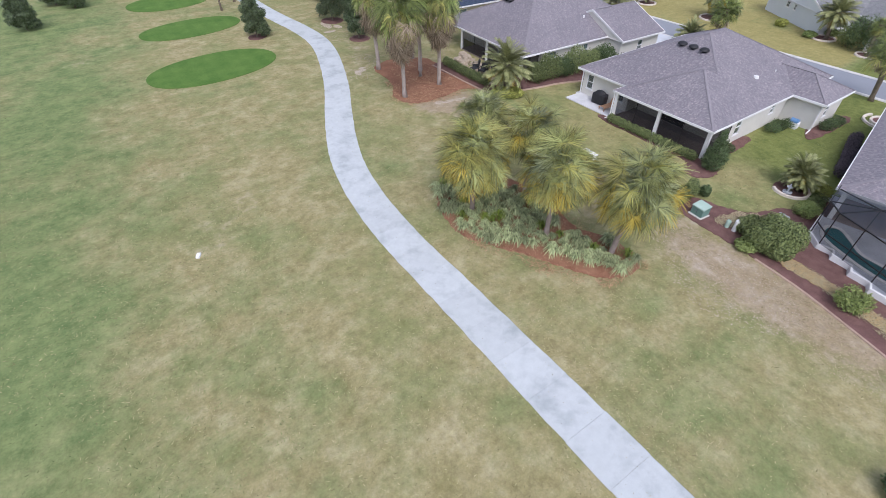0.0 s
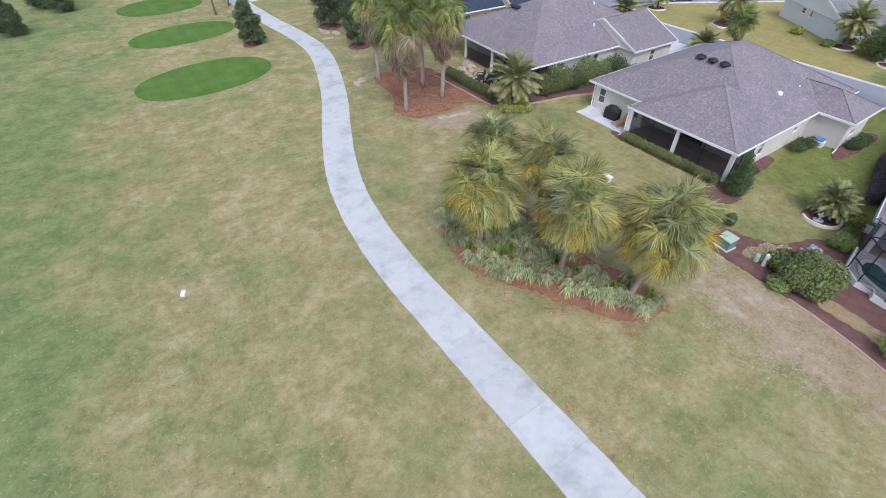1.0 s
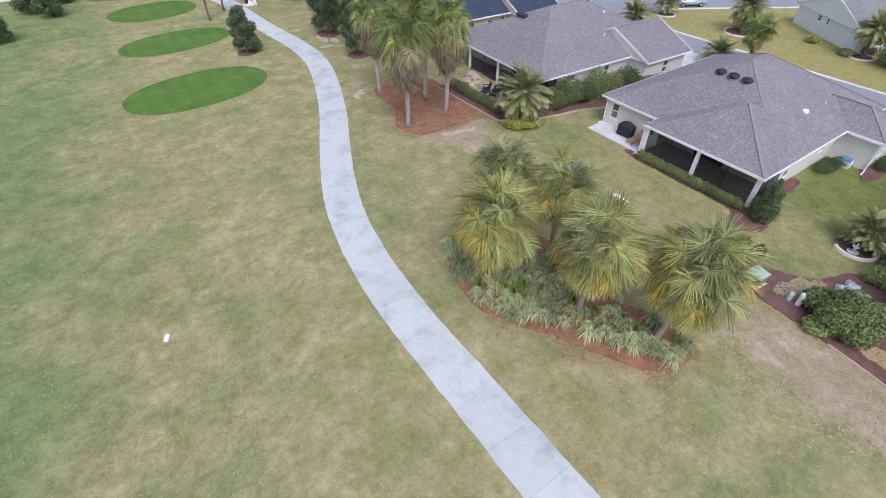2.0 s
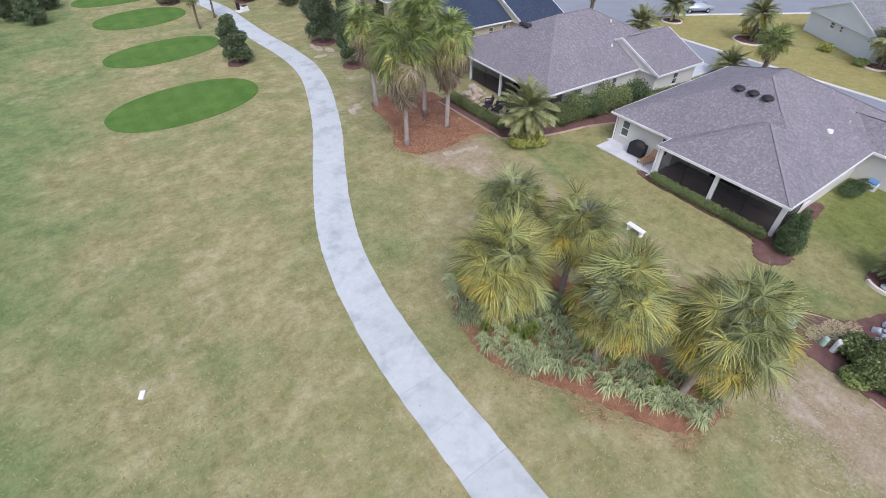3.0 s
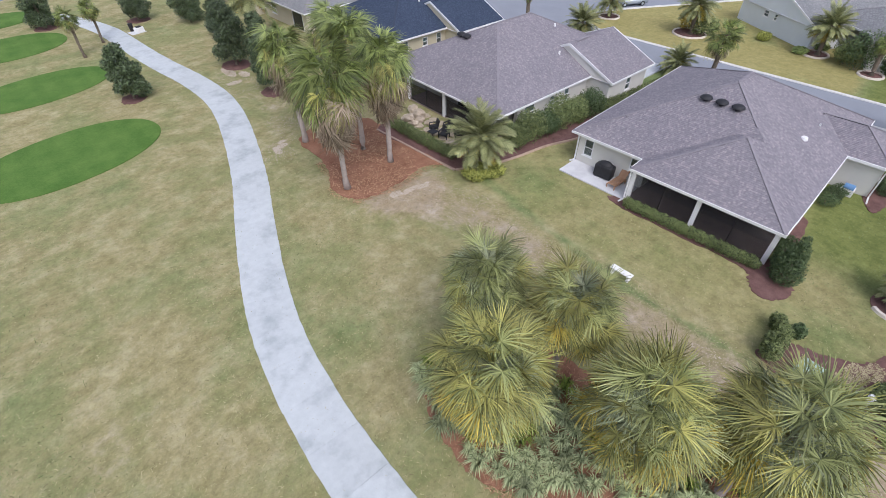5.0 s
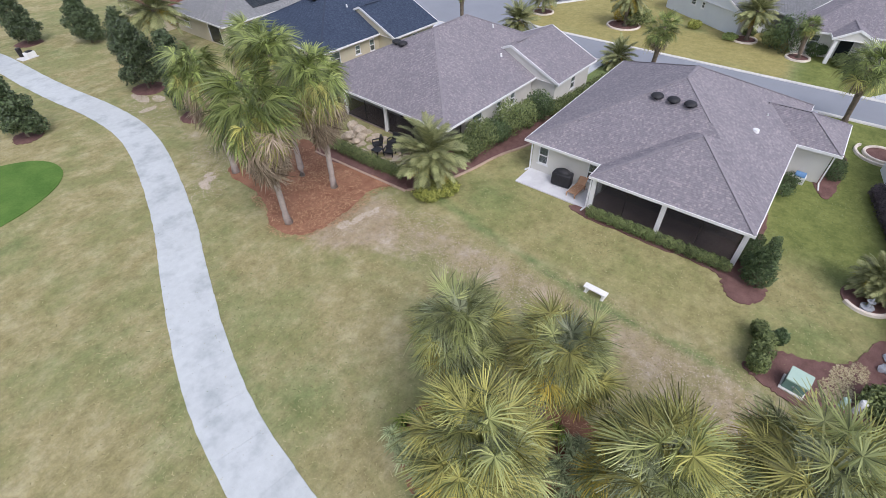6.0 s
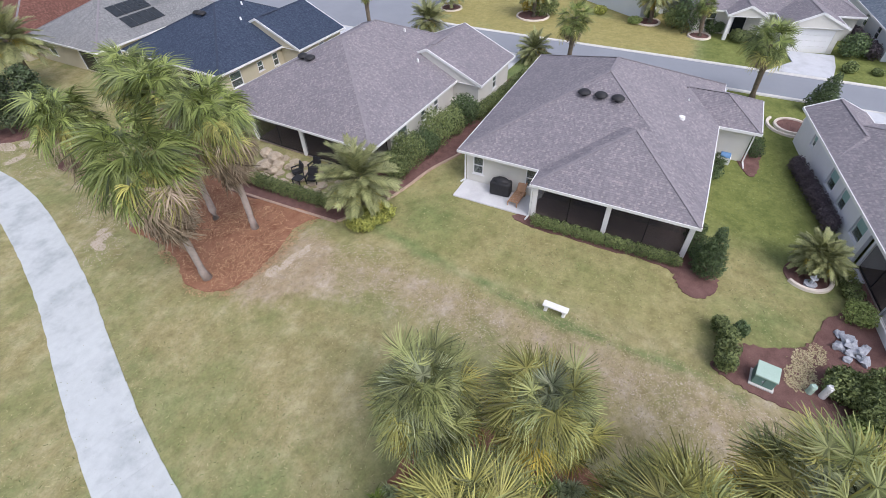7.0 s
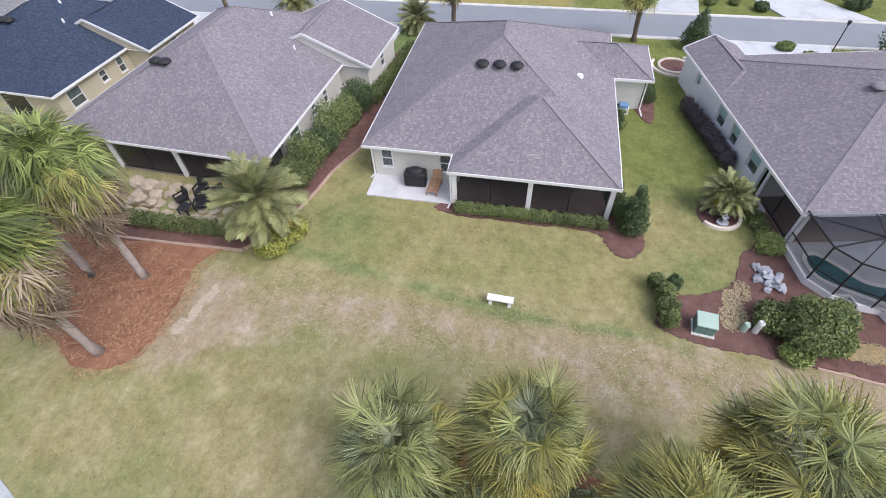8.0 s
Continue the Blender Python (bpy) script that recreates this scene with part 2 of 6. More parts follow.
WATER = glassy("pool_water", (0.10, 0.42, 0.42), 0.02)
POOL_TILE = surface("pool_plaster", (0.03, 0.16, 0.17), (0.055, 0.23, 0.24), 1, 12, 0.4, 0.5, 0.1, 0.003)
POND = surface("pond_water", (0.18, 0.24, 0.28), (0.24, 0.3, 0.34), 0.3, 3, 0.08, 0.5, 0.2, 0.02)
SILVER = surface("silver_paint", (0.42, 0.47, 0.53), (0.5, 0.55, 0.6), 2, 30, 0.25, 0.6, 0.0, 0.001, metal=0.5)
RUBBER = surface("tyre_rubber", (0.02, 0.02, 0.02), (0.04, 0.04, 0.04), 3, 30, 0.9, 0.2, 0.2, 0.003)
DARK_GLASS = surface("car_glass", (0.02, 0.025, 0.03), (0.03, 0.035, 0.04), 2, 20, 0.05, 0.6, 0.0, 0.001)
SABAL_TRUNK = surface("sabal_trunk", (0.15, 0.12, 0.11), (0.30, 0.25, 0.22), 2.5, 12, 0.95, 0.15, 0.9, 0.04, 0.15)
FAN_TRUNK = surface("fan_palm_trunk", (0.28, 0.24, 0.22), (0.48, 0.42, 0.38), 2.5, 12, 0.95, 0.15, 0.9, 0.04, 0.1)
BARK = surface("bark", (0.10, 0.08, 0.06), (0.22, 0.18, 0.14), 3, 14, 0.95, 0.15, 0.9, 0.03)
FROND = leafy("sabal_frond", (0.13, 0.155, 0.05), (0.36, 0.385, 0.15), 0.45, 0.4, whole=0.42, low=0.5)
FROND_GREY = leafy("grey_green_frond", (0.15, 0.18, 0.09), (0.42, 0.46, 0.27), 0.45, 0.4, whole=0.4, low=0.5)
FROND_OLD = leafy("yellowing_frond", (0.29, 0.225, 0.04), (0.60, 0.47, 0.09), 0.6, 0.2, whole=0.35, low=0.6)
FAN_FROND = leafy("fan_palm_frond", (0.10, 0.14, 0.04), (0.30, 0.355, 0.11), 0.45, 0.4, whole=0.42, low=0.5)
DEAD_FROND = leafy("dead_frond", (0.20, 0.15, 0.10), (0.44, 0.36, 0.27), 0.75, 0.15, whole=0.3)
DATE_FROND = leafy("date_palm_frond", (0.13, 0.155, 0.06), (0.36, 0.37, 0.17), 0.5, 0.3, whole=0.35, low=0.6)
MAGNOLIA = leafy("magnolia_leaf", (0.03, 0.05, 0.022), (0.14, 0.19, 0.09), 0.35, 0.5)
SHRUB_DARK = leafy("dark_shrub_leaf", (0.045, 0.080, 0.034), (0.144, 0.201, 0.082))
SHRUB = leafy("shrub_leaf", (0.07, 0.105, 0.04), (0.27, 0.32, 0.12))
SHRUB_LIGHT = leafy("light_shrub_leaf", (0.143, 0.199, 0.063), (0.335, 0.403, 0.132))
SHRUB_YELLOW = leafy("yellow_shrub_leaf", (0.20, 0.235, 0.05), (0.45, 0.46, 0.12))
SHRUB_PURPLE = leafy("purple_shrub_leaf", (0.065, 0.053, 0.07), (0.165, 0.135, 0.15))
FROND_MID = leafy("olive_frond", (0.17, 0.17, 0.045), (0.43, 0.41, 0.125), 0.5, 0.3, whole=0.4, low=0.5)
STRAW = leafy("dry_blade", (0.33, 0.27, 0.15), (0.50, 0.43, 0.28), 0.8, 0.1)
TURF_BLADE = leafy("turf_blade", (0.26, 0.24, 0.115), (0.42, 0.38, 0.21), 0.9, 0.1)
GREEN_BLADE = leafy("green_turf_blade", (0.16, 0.20, 0.08), (0.25, 0.28, 0.12), 0.9, 0.1)
NEEDLES = leafy("pine_needles", (0.24, 0.12, 0.07), (0.56, 0.36, 0.22), 0.9, 0.1)
LIRIOPE = leafy("variegated_grass", (0.20, 0.255, 0.11), (0.56, 0.61, 0.34), 0.6, 0.3, whole=0.35)
LIRIOPE_GREEN = leafy("green_border_grass", (0.140, 0.210, 0.042), (0.308, 0.392, 0.070), 0.6, 0.3)


# ---- helpers ----
def thing(name, label, category, m=None, group="", kind=""):
    ob = new(name)
    ob.empty_display_size = 0.2
    if m is not None:
        ob.matrix_world = m
    return tagged(ob, label, category, group, kind)


def mesh_of(bm, material, smooth=False):
    me = bpy.data.meshes.new("mesh")
    bm.normal_update()
    bm.to_mesh(me)
    bm.free()
    if material is not None:
        me.materials.append(material)
    if smooth:
        me.polygons.foreach_set("use_smooth", [True] * len(me.polygons))
    return me


def part(name, bm, material, parent, label="", smooth=False):
    """Links a bmesh, in its parent's own space, as one mesh under it."""
    ob = new(name, mesh_of(bm, material, smooth))
    ob.parent = parent
    return tagged(ob, label)


def share(name, me, parent, m=None, label=""):
    ob = new(name, me)
    ob.parent = parent
    if m is not None:
        ob.matrix_basis = m
    return tagged(ob, label)


def lone(name, bm, material, label, category, m=None, group="", kind="", smooth=False):
    ob = new(name, mesh_of(bm, material, smooth))
    if m is not None:
        ob.matrix_world = m
    return tagged(ob, label, category, group, kind)


def box(bm, x0, x1, y0, y1, z0, z1, bevel=0.0):
    r = bmesh.ops.create_cube(bm, size=1, matrix=Matrix.LocRotScale(((x0 + x1) / 2, (y0 + y1) / 2, (z0 + z1) / 2), None, (x1 - x0, y1 - y0, z1 - z0)))
    if bevel:
        bmesh.ops.bevel(bm, geom=list({e for v in r["verts"] for e in v.link_edges}), offset=bevel, segments=2, affect="EDGES", profile=0.5)
    return bm


def boxed(*args, bevel=0.0):
    return box(bmesh.new(), *args, bevel=bevel)


def bar(bm, a, b, w, h=None):
    """A square bar from a to b."""
    a, b = Vector(a), Vector(b)
    q = (b - a).to_track_quat("X", "Z")
    bmesh.ops.create_cube(bm, size=1, matrix=Matrix.LocRotScale((a + b) / 2, q, ((b - a).length, w, h or w)))
    return bm


def rod(bm, pts, radii, seg=8, rough=0.0, rnd=None):
    """A tube of rings through the points."""
    rings = []
    for i, p in enumerate(pts):
        d = (Vector(pts[min(i + 1, len(pts) - 1)]) - Vector(pts[max(i - 1, 0)])).normalized()
        q = d.to_track_quat("Z", "Y")
        ring = []
        for k in range(seg):
            w = 2 * math.pi * k / seg
            r = radii[i] * (1 + (rnd.uniform(-rough, rough) if rnd else 0))
            ring.append(bm.verts.new(Vector(p) + q @ Vector((r * math.cos(w), r * math.sin(w), 0))))
        rings.append(ring)
    for s, t in zip(rings, rings[1:]):
        for k in range(seg):
            bm.faces.new((s[k], s[(k + 1) % seg], t[(k + 1) % seg], t[k]))
    bm.faces.new(rings[0][::-1])
    bm.faces.new(rings[-1])
    return bm


def spline(pts, per=6, closed=False):
    """Catmull-Rom through the points."""
    out, n = [], len(pts)
    for i in range(n if closed else n - 1):
        p = [Vector((*pts[(i + k) % n if closed else min(max(i + k, 0), n - 1)], 0)) for k in (-1, 0, 1, 2)]
        for j in range(per):
            t = j / per
            v = 0.5 * (2 * p[1] + (p[2] - p[0]) * t + (2 * p[0] - 5 * p[1] + 4 * p[2] - p[3]) * t * t + (3 * p[1] - p[0] - 3 * p[2] + p[3]) * t**3)
            out.append((v.x, v.y))
    return out if closed else out + [tuple(pts[-1])]


def sheet(outline, z, depth=0.12, wobble=0.0, rnd=None):
    """A flat slab with the given outline, its top at z, going down by depth."""
    bm = bmesh.new()
    if wobble:
        outline = [(x + rnd.uniform(-wobble, wobble), y + rnd.uniform(-wobble, wobble)) for x, y in outline]
    top = [bm.verts.new((x, y, z)) for x, y in outline]
    low = [bm.verts.new((x, y, z - depth)) for x, y in outline]
    f = bm.faces.new(top)
    if f.calc_area() and sum((a[0] * b[1] - b[0] * a[1]) for a, b in zip(outline, outline[1:] + outline[:1])) < 0:
        f.normal_flip()
    for i in range(len(top)):
        j = (i + 1) % len(top)
        bm.faces.new((low[i], low[j], top[j], top[i]))
    bmesh.ops.recalc_face_normals(bm, faces=bm.faces)
    bmesh.ops.triangulate(bm, faces=[f])
    return bm


def band(line, w, z0, z1, closed=False):
    """A kerb of width w along a line."""
    bm = bmesh.new()
    pts = [Vector((*p, 0)) for p in line]
    n, rows = len(pts), []
    for i, p in enumerate(pts):
        a, b = (pts[(i - 1) % n], pts[(i + 1) % n]) if closed else (pts[max(i - 1, 0)], pts[min(i + 1, n - 1)])
        d = (b - a).normalized()
        s = Vector((-d.y, d.x, 0)) * w / 2
        rows.append([bm.verts.new(p + s + Vector((0, 0, z0))), bm.verts.new(p + s * 0.75 + Vector((0, 0, z1))), bm.verts.new(p - s * 0.75 + Vector((0, 0, z1))), bm.verts.new(p - s + Vector((0, 0, z0)))])
    for i in range(n if closed else n - 1):
        a, b = rows[i], rows[(i + 1) % n]
        for k in range(3):
            bm.faces.new((a[k], a[k + 1], b[k + 1], b[k]))
    bmesh.ops.recalc_face_normals(bm, faces=bm.faces)
    return bm


# ---- ground ----
def smoothstep(v, a, b):
    t = np.clip((v - a) / (b - a), 0, 1)
    return t * t * (3 - 2 * t)


def to_line(X, Y, line):
    d = np.full(X.shape, 1e9)
    for (ax, ay), (bx, by) in zip(line, line[1:]):
        vx, vy = bx - ax, by - ay
        t = np.clip(((X - ax) * vx + (Y - ay) * vy) / (vx * vx + vy * vy), 0, 1)
        d = np.minimum(d, np.hypot(X - ax - t * vx, Y - ay - t * vy))
    return d


def blob(X, Y, x, y, rx, ry):
    return np.exp(-(((X - x) / rx) ** 2 + ((Y - y) / ry) ** 2))


SWALE = [(30.2, 33.5), (29.2, 29.0), (28.4, 24.4), (27.7, 20.5), (27.5, 17.0), (27.4, 13.5), (27.0, 11.5)]
DRY_BAND = [(23.5, 36.0), (26.6, 29.0), (26.6, 23.5), (26.2, 19.0), (26.1, 14.0), (25.2, 8.5), (25.0, 4.0), (25.0, -2.0)]


def build_ground():
    xs = np.concatenate([[-2000, -600, -200, -90], np.arange(-45, 112.1, 0.5), [150, 300, 700, 2000]])
    ys = np.concatenate([[-2000, -600, -200, -80], np.arange(-40, 132.1, 0.5), [180, 300, 700, 2000]])
    X, Y = np.meshgrid(xs, ys)
    w, h = len(xs), len(ys)
    ids = np.arange(w * h).reshape(h, w)
    faces = np.stack([ids[:-1, :-1], ids[:-1, 1:], ids[1:, 1:], ids[1:, :-1]], -1).reshape(-1, 4)
    me = bpy.data.meshes.new("ground")
    me.from_pydata(np.stack([X, Y, 0 * X], -1).reshape(-1, 3).tolist(), [], faces.tolist())
    red = 0.20 + 0 * X
    red += 0.16 * smoothstep(-X, -7, 2) + 0.36 * smoothstep(-X + 0.1 * Y, 2, 13) + 0.15 * blob(X, Y, -9, 41, 4, 5) + 0.3 * blob(X, Y, -10, 24, 4, 8)
    red += 0.28 * blob(X, Y, -6, 54, 5, 5) + 0.2 * blob(X, Y, 2.7, 20.4, 3, 2) + 0.3 * blob(X, Y, 18.5, 4.5, 6, 4) + 0.2 * blob(X, Y, 22, -2, 4, 4) + 0.16 * blob(X, Y, 12, 33, 5, 7)
    garden = smoothstep(X, 27.8, 29.5) * smoothstep(-Y, -36, -33) * smoothstep(-X, -60, -58)
    red += garden * (-0.04 + 0.34 * smoothstep(X, 34, 40) + 0.2 * smoothstep(-Y, -14, -10))
    red += 0.55 * np.exp(-((to_line(X, Y, SWALE) / 0.42) ** 2)) + 0.25 * blob(X, Y, 31, 31, 2.5, 2.5)
    east = smoothstep(X, 64, 65)
    red += east * (0.75 * smoothstep(-Y, -19, -16) - 0.1)
    red += 0.6 * smoothstep(X, 48, 51) * smoothstep(-X, -60, -58)
    red += 0.1 * smoothstep(Y, 62, 80)
    sandy = 0.7 * np.exp(-((to_line(X, Y, DRY_BAND) / 2.7) ** 2)) * smoothstep(-X, -28.2, -27.2) + 0.25 * blob(X, Y, 24.5, 6, 3.5, 4) + 0.3 * blob(X, Y, 25.5, 2, 3, 4)
    sandy += 0.8 * blob(X, Y, 25.6, 35.0, 3.2, 1.6) + 0.7 * blob(X, Y, 21.6, 47.5, 1.5, 1.2) + 0.5 * blob(X, Y, 25, 55, 2.5, 5) + 0.5 * blob(X, Y, 26, 64, 3, 4)
    sandy += 0.38 * blob(X, Y, 0.6, 27.5, 4, 3) + 0.36 * blob(X, Y, 3.8, 30.5, 3, 2.5) + 0.36 * blob(X, Y, -3.4, 46.7, 3, 4) + 0.5 * blob(X, Y, -3.2, 69, 4, 3)
    sandy += 0.5 * blob(X, Y, 22.4, 15.5, 1.4, 2.4)
    blue = 0.42 * garden + east * smoothstep(Y, 16, 19) + 0.25 * np.exp(-((np.abs(X - 8.6) / 0.8) ** 2)) * smoothstep(-Y, -26, -20)
    zone = np.stack([red, sandy, blue, 1 + 0 * X], -1).astype(np.float32)
    at = me.attributes.new("zone", "FLOAT_COLOR", "POINT")
    at.data.foreach_set("color", zone.ravel())
    lush = 0.72 * garden * smoothstep(X, 35, 42) * smoothstep(-Y, -17, -12) + smoothstep(X, 48, 52) * smoothstep(-X, -60, -58) * smoothstep(-Y, -30, -26) + 0.9 * east * smoothstep(-Y, -19, -15) + 0.3 * garden
    al = me.attributes.new("lush", "FLOAT", "POINT")
    al.data.foreach_set("value", np.clip(lush, 0, 1).astype(np.float32).ravel())
    me.materials.append(TURF)
    return tagged(new("ground", me), "mown golf course turf, mostly dormant tan with green and sandy patches", "ground", kind="structure")


build_ground()
rnd = random.Random(4)

# the cart path: one concrete slab after another
PATH_LINE = [(10.5, -34), (10.5, -20), (10.5, -8), (10.5, 4), (10.45, 14), (10.4, 20), (10.75, 25), (11.6, 29.8), (13.0, 34.2), (15.3, 39.8), (17.4, 44.6), (19.5, 50.4), (21.1, 55.8), (21.85, 60.5), (21.8, 66), (21.2, 72), (20.8, 78), (20.6, 84), (20.2, 90), (18.5, 97), (15, 104), (8, 108.5), (-2, 110), (-20, 111)]
cart_path = thing("path", "pale grey concrete cart path winding across the turf", "path", kind="structure")


def along(line, step):
    """Points and normals at even steps along a line."""
    fine = [Vector((*p, 0)) for p in spline(line, 12)]
    acc, out, want = 0.0, [], 0.0
    for a, b in zip(fine, fine[1:]):
        d = (b - a).length
        while want <= acc + d:
            p = a.lerp(b, (want - acc) / d)
            out.append(p)
            want += step
        acc += d
    res = []
    for i, p in enumerate(out):
        t = (out[min(i + 1, len(out) - 1)] - out[max(i - 1, 0)]).normalized()
        res.append((p, Vector((-t.y, t.x, 0))))
    return res


STEP, PER = 0.6, 4
marks = along(PATH_LINE, STEP)
for i in range(0, len(marks) - PER, PER):
    bm = bmesh.new()
    rows = []
    for k in range(PER + 1):
        p, s = marks[i + k]
        t = Vector((s.y, -s.x, 0))
        p = p + t * (0.004 if k == 0 else -0.004 if k == PER else 0)
        w = 1.255 + rnd.uniform(-0.025, 0.025)
        rows.append([bm.verts.new(p + s * v + Vector((0, 0, z))) for v, z in ((w, -0.05), (w, 0.035), (w - 0.03, 0.045), (0, 0.05), (-w + 0.03, 0.045), (-w, 0.035), (-w, -0.05))])
    for a, b in zip(rows, rows[1:]):
        for k in range(6):
            bm.faces.new((a[k], a[k + 1], b[k + 1], b[k]))
    bm.faces.new(rows[0][::-1])
    bm.faces.new(rows[-1])
    bmesh.ops.recalc_face_normals(bm, faces=bm.faces)
    part("slab", bm, PATH_CONCRETE, cart_path)

# putting greens
for c, rx, ry, turn in (((8.6, 57.9), 7.1, 4.6, 8), ((9.9, 74.6), 6.6, 4.1, 8), ((10.0, 90.6), 6.0, 4.7, 8), ((9.0, 104.2), 6.5, 4.0, 8)):
    q = radians(turn)
    pts = []
    for k in range(48):
        w = 2 * math.pi * k / 48
        u, v = rx * math.copysign(abs(math.cos(w)) ** 0.93, math.cos(w)), ry * math.copysign(abs(math.sin(w)) ** 0.93, math.sin(w))
        pts.append((c[0] + u * math.cos(q) - v * math.sin(q), c[1] + u * math.sin(q) + v * math.cos(q)))
    lone("tee_green", sheet(pts, 0.05, 0.1), GREEN, "oval of closely mown dark green turf", "green", group="greens beside the path", kind="structure")

# road, kerbs and driveways
lone("road", sheet([(59.6, -80), (64.6, -80), (64.6, 43.0), (65.4, 46.6), (67.6, 49.2), (71, 49.4), (76, 46.8), (86, 40.5), (100, 32), (125, 20), (128, 32), (104, 46), (88, 55), (74, 62), (68.5, 68), (66, 78), (66, 140), (59.6, 140)], 0.03), ROAD, "light grey asphalt street with a side street turning off", "road", kind="structure")
lone("kerb", band([(59.35, -80), (59.35, 140)], 0.5, -0.02, 0.10), KERB, "low pale concrete kerb along the street", "kerb", kind="structure")
lone("kerb", band(spline([(64.85, -80), (64.85, -20), (64.85, 20), (64.85, 42.5), (65.6, 46.2), (67.8, 48.9), (71, 49.1), (76, 46.5), (86, 40.2), (100, 31.7), (125, 19.7)], 5), 0.5, -0.02, 0.10), KERB, "low pale concrete kerb along the street", "kerb", kind="structure")
lone("kerb", band(spline([(128, 32.3), (104, 46.3), (88, 55.3), (74, 62.3), (68.8, 68.3), (66.3, 78), (66.3, 140)], 5), 0.5, -0.02, 0.10), KERB, "low pale concrete kerb round the street corner", "kerb", kind="structure")
for pts in ([(53, 33.4), (59.2, 33.0), (59.2, 39.2), (53, 38.8)], [(52.6, 14.6), (59.2, 13.8), (59.2, 20.8), (52.6, 20.0)], [(51.5, -3.5), (59.2, -4.2), (59.2, 4.6), (51.5, 3.4)],
            [(65.1, 5.4), (68, 5.0), (71.2, 4.9), (70.8, 9.2), (68, 8.6), (65.1, 10.6)], [(53, 52.2), (59.2, 52), (59.2, 57.8), (53, 57.4)], [(65.1, -10.0), (70.9, -5.6), (70.4, 0.3), (65.1, -2.2)]):
    lone("driveway", sheet(pts, 0.11, 0.15), DRIVE, "pale concrete driveway meeting the street", "driveway", kind="structure")
lone("pond", sheet([(-60, 116), (-10, 111.5), (10, 114.5), (20, 120), (10, 150), (-60, 150)], 0.03), POND, "grey-blue pond beyond the last green", "pond", kind="structure")

# planting beds
def bed(name, pts, material, label, z=0.05, wob=0.09):
    return lone(name, sheet(spline(pts, 10, True), z, 0.1, wob, rnd), material, label, "bed", kind="structure")


bed("mulch_bed", [(15.6, 23.2), (14.3, 21.2), (13.8, 18.4), (14.7, 16.3), (16.1, 14.0), (17.1, 12.0), (18.2, 10.3), (19.8, 9.4), (21.2, 10.0), (21.5, 12.2), (20.5, 14.5), (21.2, 17.6), (20.9, 20.8), (18.8, 23.2)], RED_MULCH, "rust-red pine mulch bed under the palm clump")
bed("mulch_bed", [(23.2, 47.2), (22.6, 42.4), (21.2, 39.4), (21.4, 37.4), (23.0, 36.5), (25.6, 36.6), (28.0, 36.9), (29.5, 36.2), (29.6, 43.5), (29.4, 46.5), (26.5, 48.5)], RED_MULCH, "rust-red pine mulch bed under tall fan palms", 0.045)
bed("mulch_bed", [(28.8, 43.6), (29.2, 38), (29.3, 34.9), (31.2, 33.7), (34, 32.8), (37, 32.2), (40, 31.1), (43, 30.9), (54, 30.5), (54, 32.2), (46, 34.4), (36, 36), (31.5, 36.6), (31, 43.8)], DARK_MULCH, "red bark mulch bed along the neighbouring house", 0.062)
bed("mulch_bed", [(34.1, 24.0), (34.0, 19.5), (33.9, 15.6), (33.2, 14.9), (32.4, 14.4), (32.4, 13.4), (33.6, 12.8), (35.0, 13.1), (36.2, 13.9), (41, 14.1), (41, 15.1), (35.4, 15.0), (35.0, 24.0)], DARK_MULCH, "dark red mulch bed round the screened porch")
bed("mulch_bed", [(29.9, 11.9), (28.4, 12.7), (27.8, 12.0), (27.4, 10.5), (27.3, 8.8), (27.2, 6.0), (26.8, 3.2), (26.1, 0.6), (25.2, -2.5), (24.0, -10), (30, -10), (31, 0.5), (33, 5), (36.5, 5.0), (37.4, 6.2), (35, 6.6), (33.5, 7.8), (31.6, 8.6), (30.6, 9.9)], DARK_MULCH, "dark red mulch bed beside the pool enclosure")
bed("straw_bed", [(28.9, 4.8), (28.7, 3.0), (28.5, 1.5), (27.9, -1.2), (27.0, -5), (26.0, -5), (27.0, -0.8), (27.7, 1.6), (27.8, 3.6), (27.9, 4.9)], DRY_STRAW, "tan straw strip laid along the mulch bed", 0.08)
bed("mulch_bed", [(48.2, 12.6), (46.0, 12.0), (46.0, 11.2), (52, 11.0), (52.4, 11.9)], DARK_MULCH, "dark red mulch strip at the garage wall")
lone("edging", band(spline([(29.3, 34.8), (31.2, 33.6), (34, 32.7), (37, 32.1), (40, 31.0), (43, 30.8), (53, 30.4)], 6), 0.18, -0.02, 0.12), EDGING, "pinkish cast concrete lawn edging", "edging", kind="structure")
lone("edging", band(spline([(28.9, 44), (29.05, 38), (29.2, 34.8)], 6), 0.18, -0.02, 0.12), EDGING, "pinkish cast concrete lawn edging", "edging", kind="structure")
lone("edging", band(spline([(27.1, 6.0), (26.7, 3.2), (26.0, 0.6), (25.1, -2.5)], 6), 0.14, -0.02, 0.08), EDGING, "thin brown concrete lawn edging", "edging", kind="structure")
for x, y, r in ((16, 65.5, 1.2), (26.9, 66.5, 1.6), (26.5, 57.4, 1.4), (24.8, 91.1, 1.5), (15, 96.3, 1.4)):
    bed("tree_bed", [(x + r * math.cos(k) * rnd.uniform(0.85, 1.1), y + r * math.sin(k) * rnd.uniform(0.85, 1.1)) for k in np.arange(0, 6.28, 0.7)], DARK_MULCH, "brown mulch ring under an evergreen tree", 0.03)


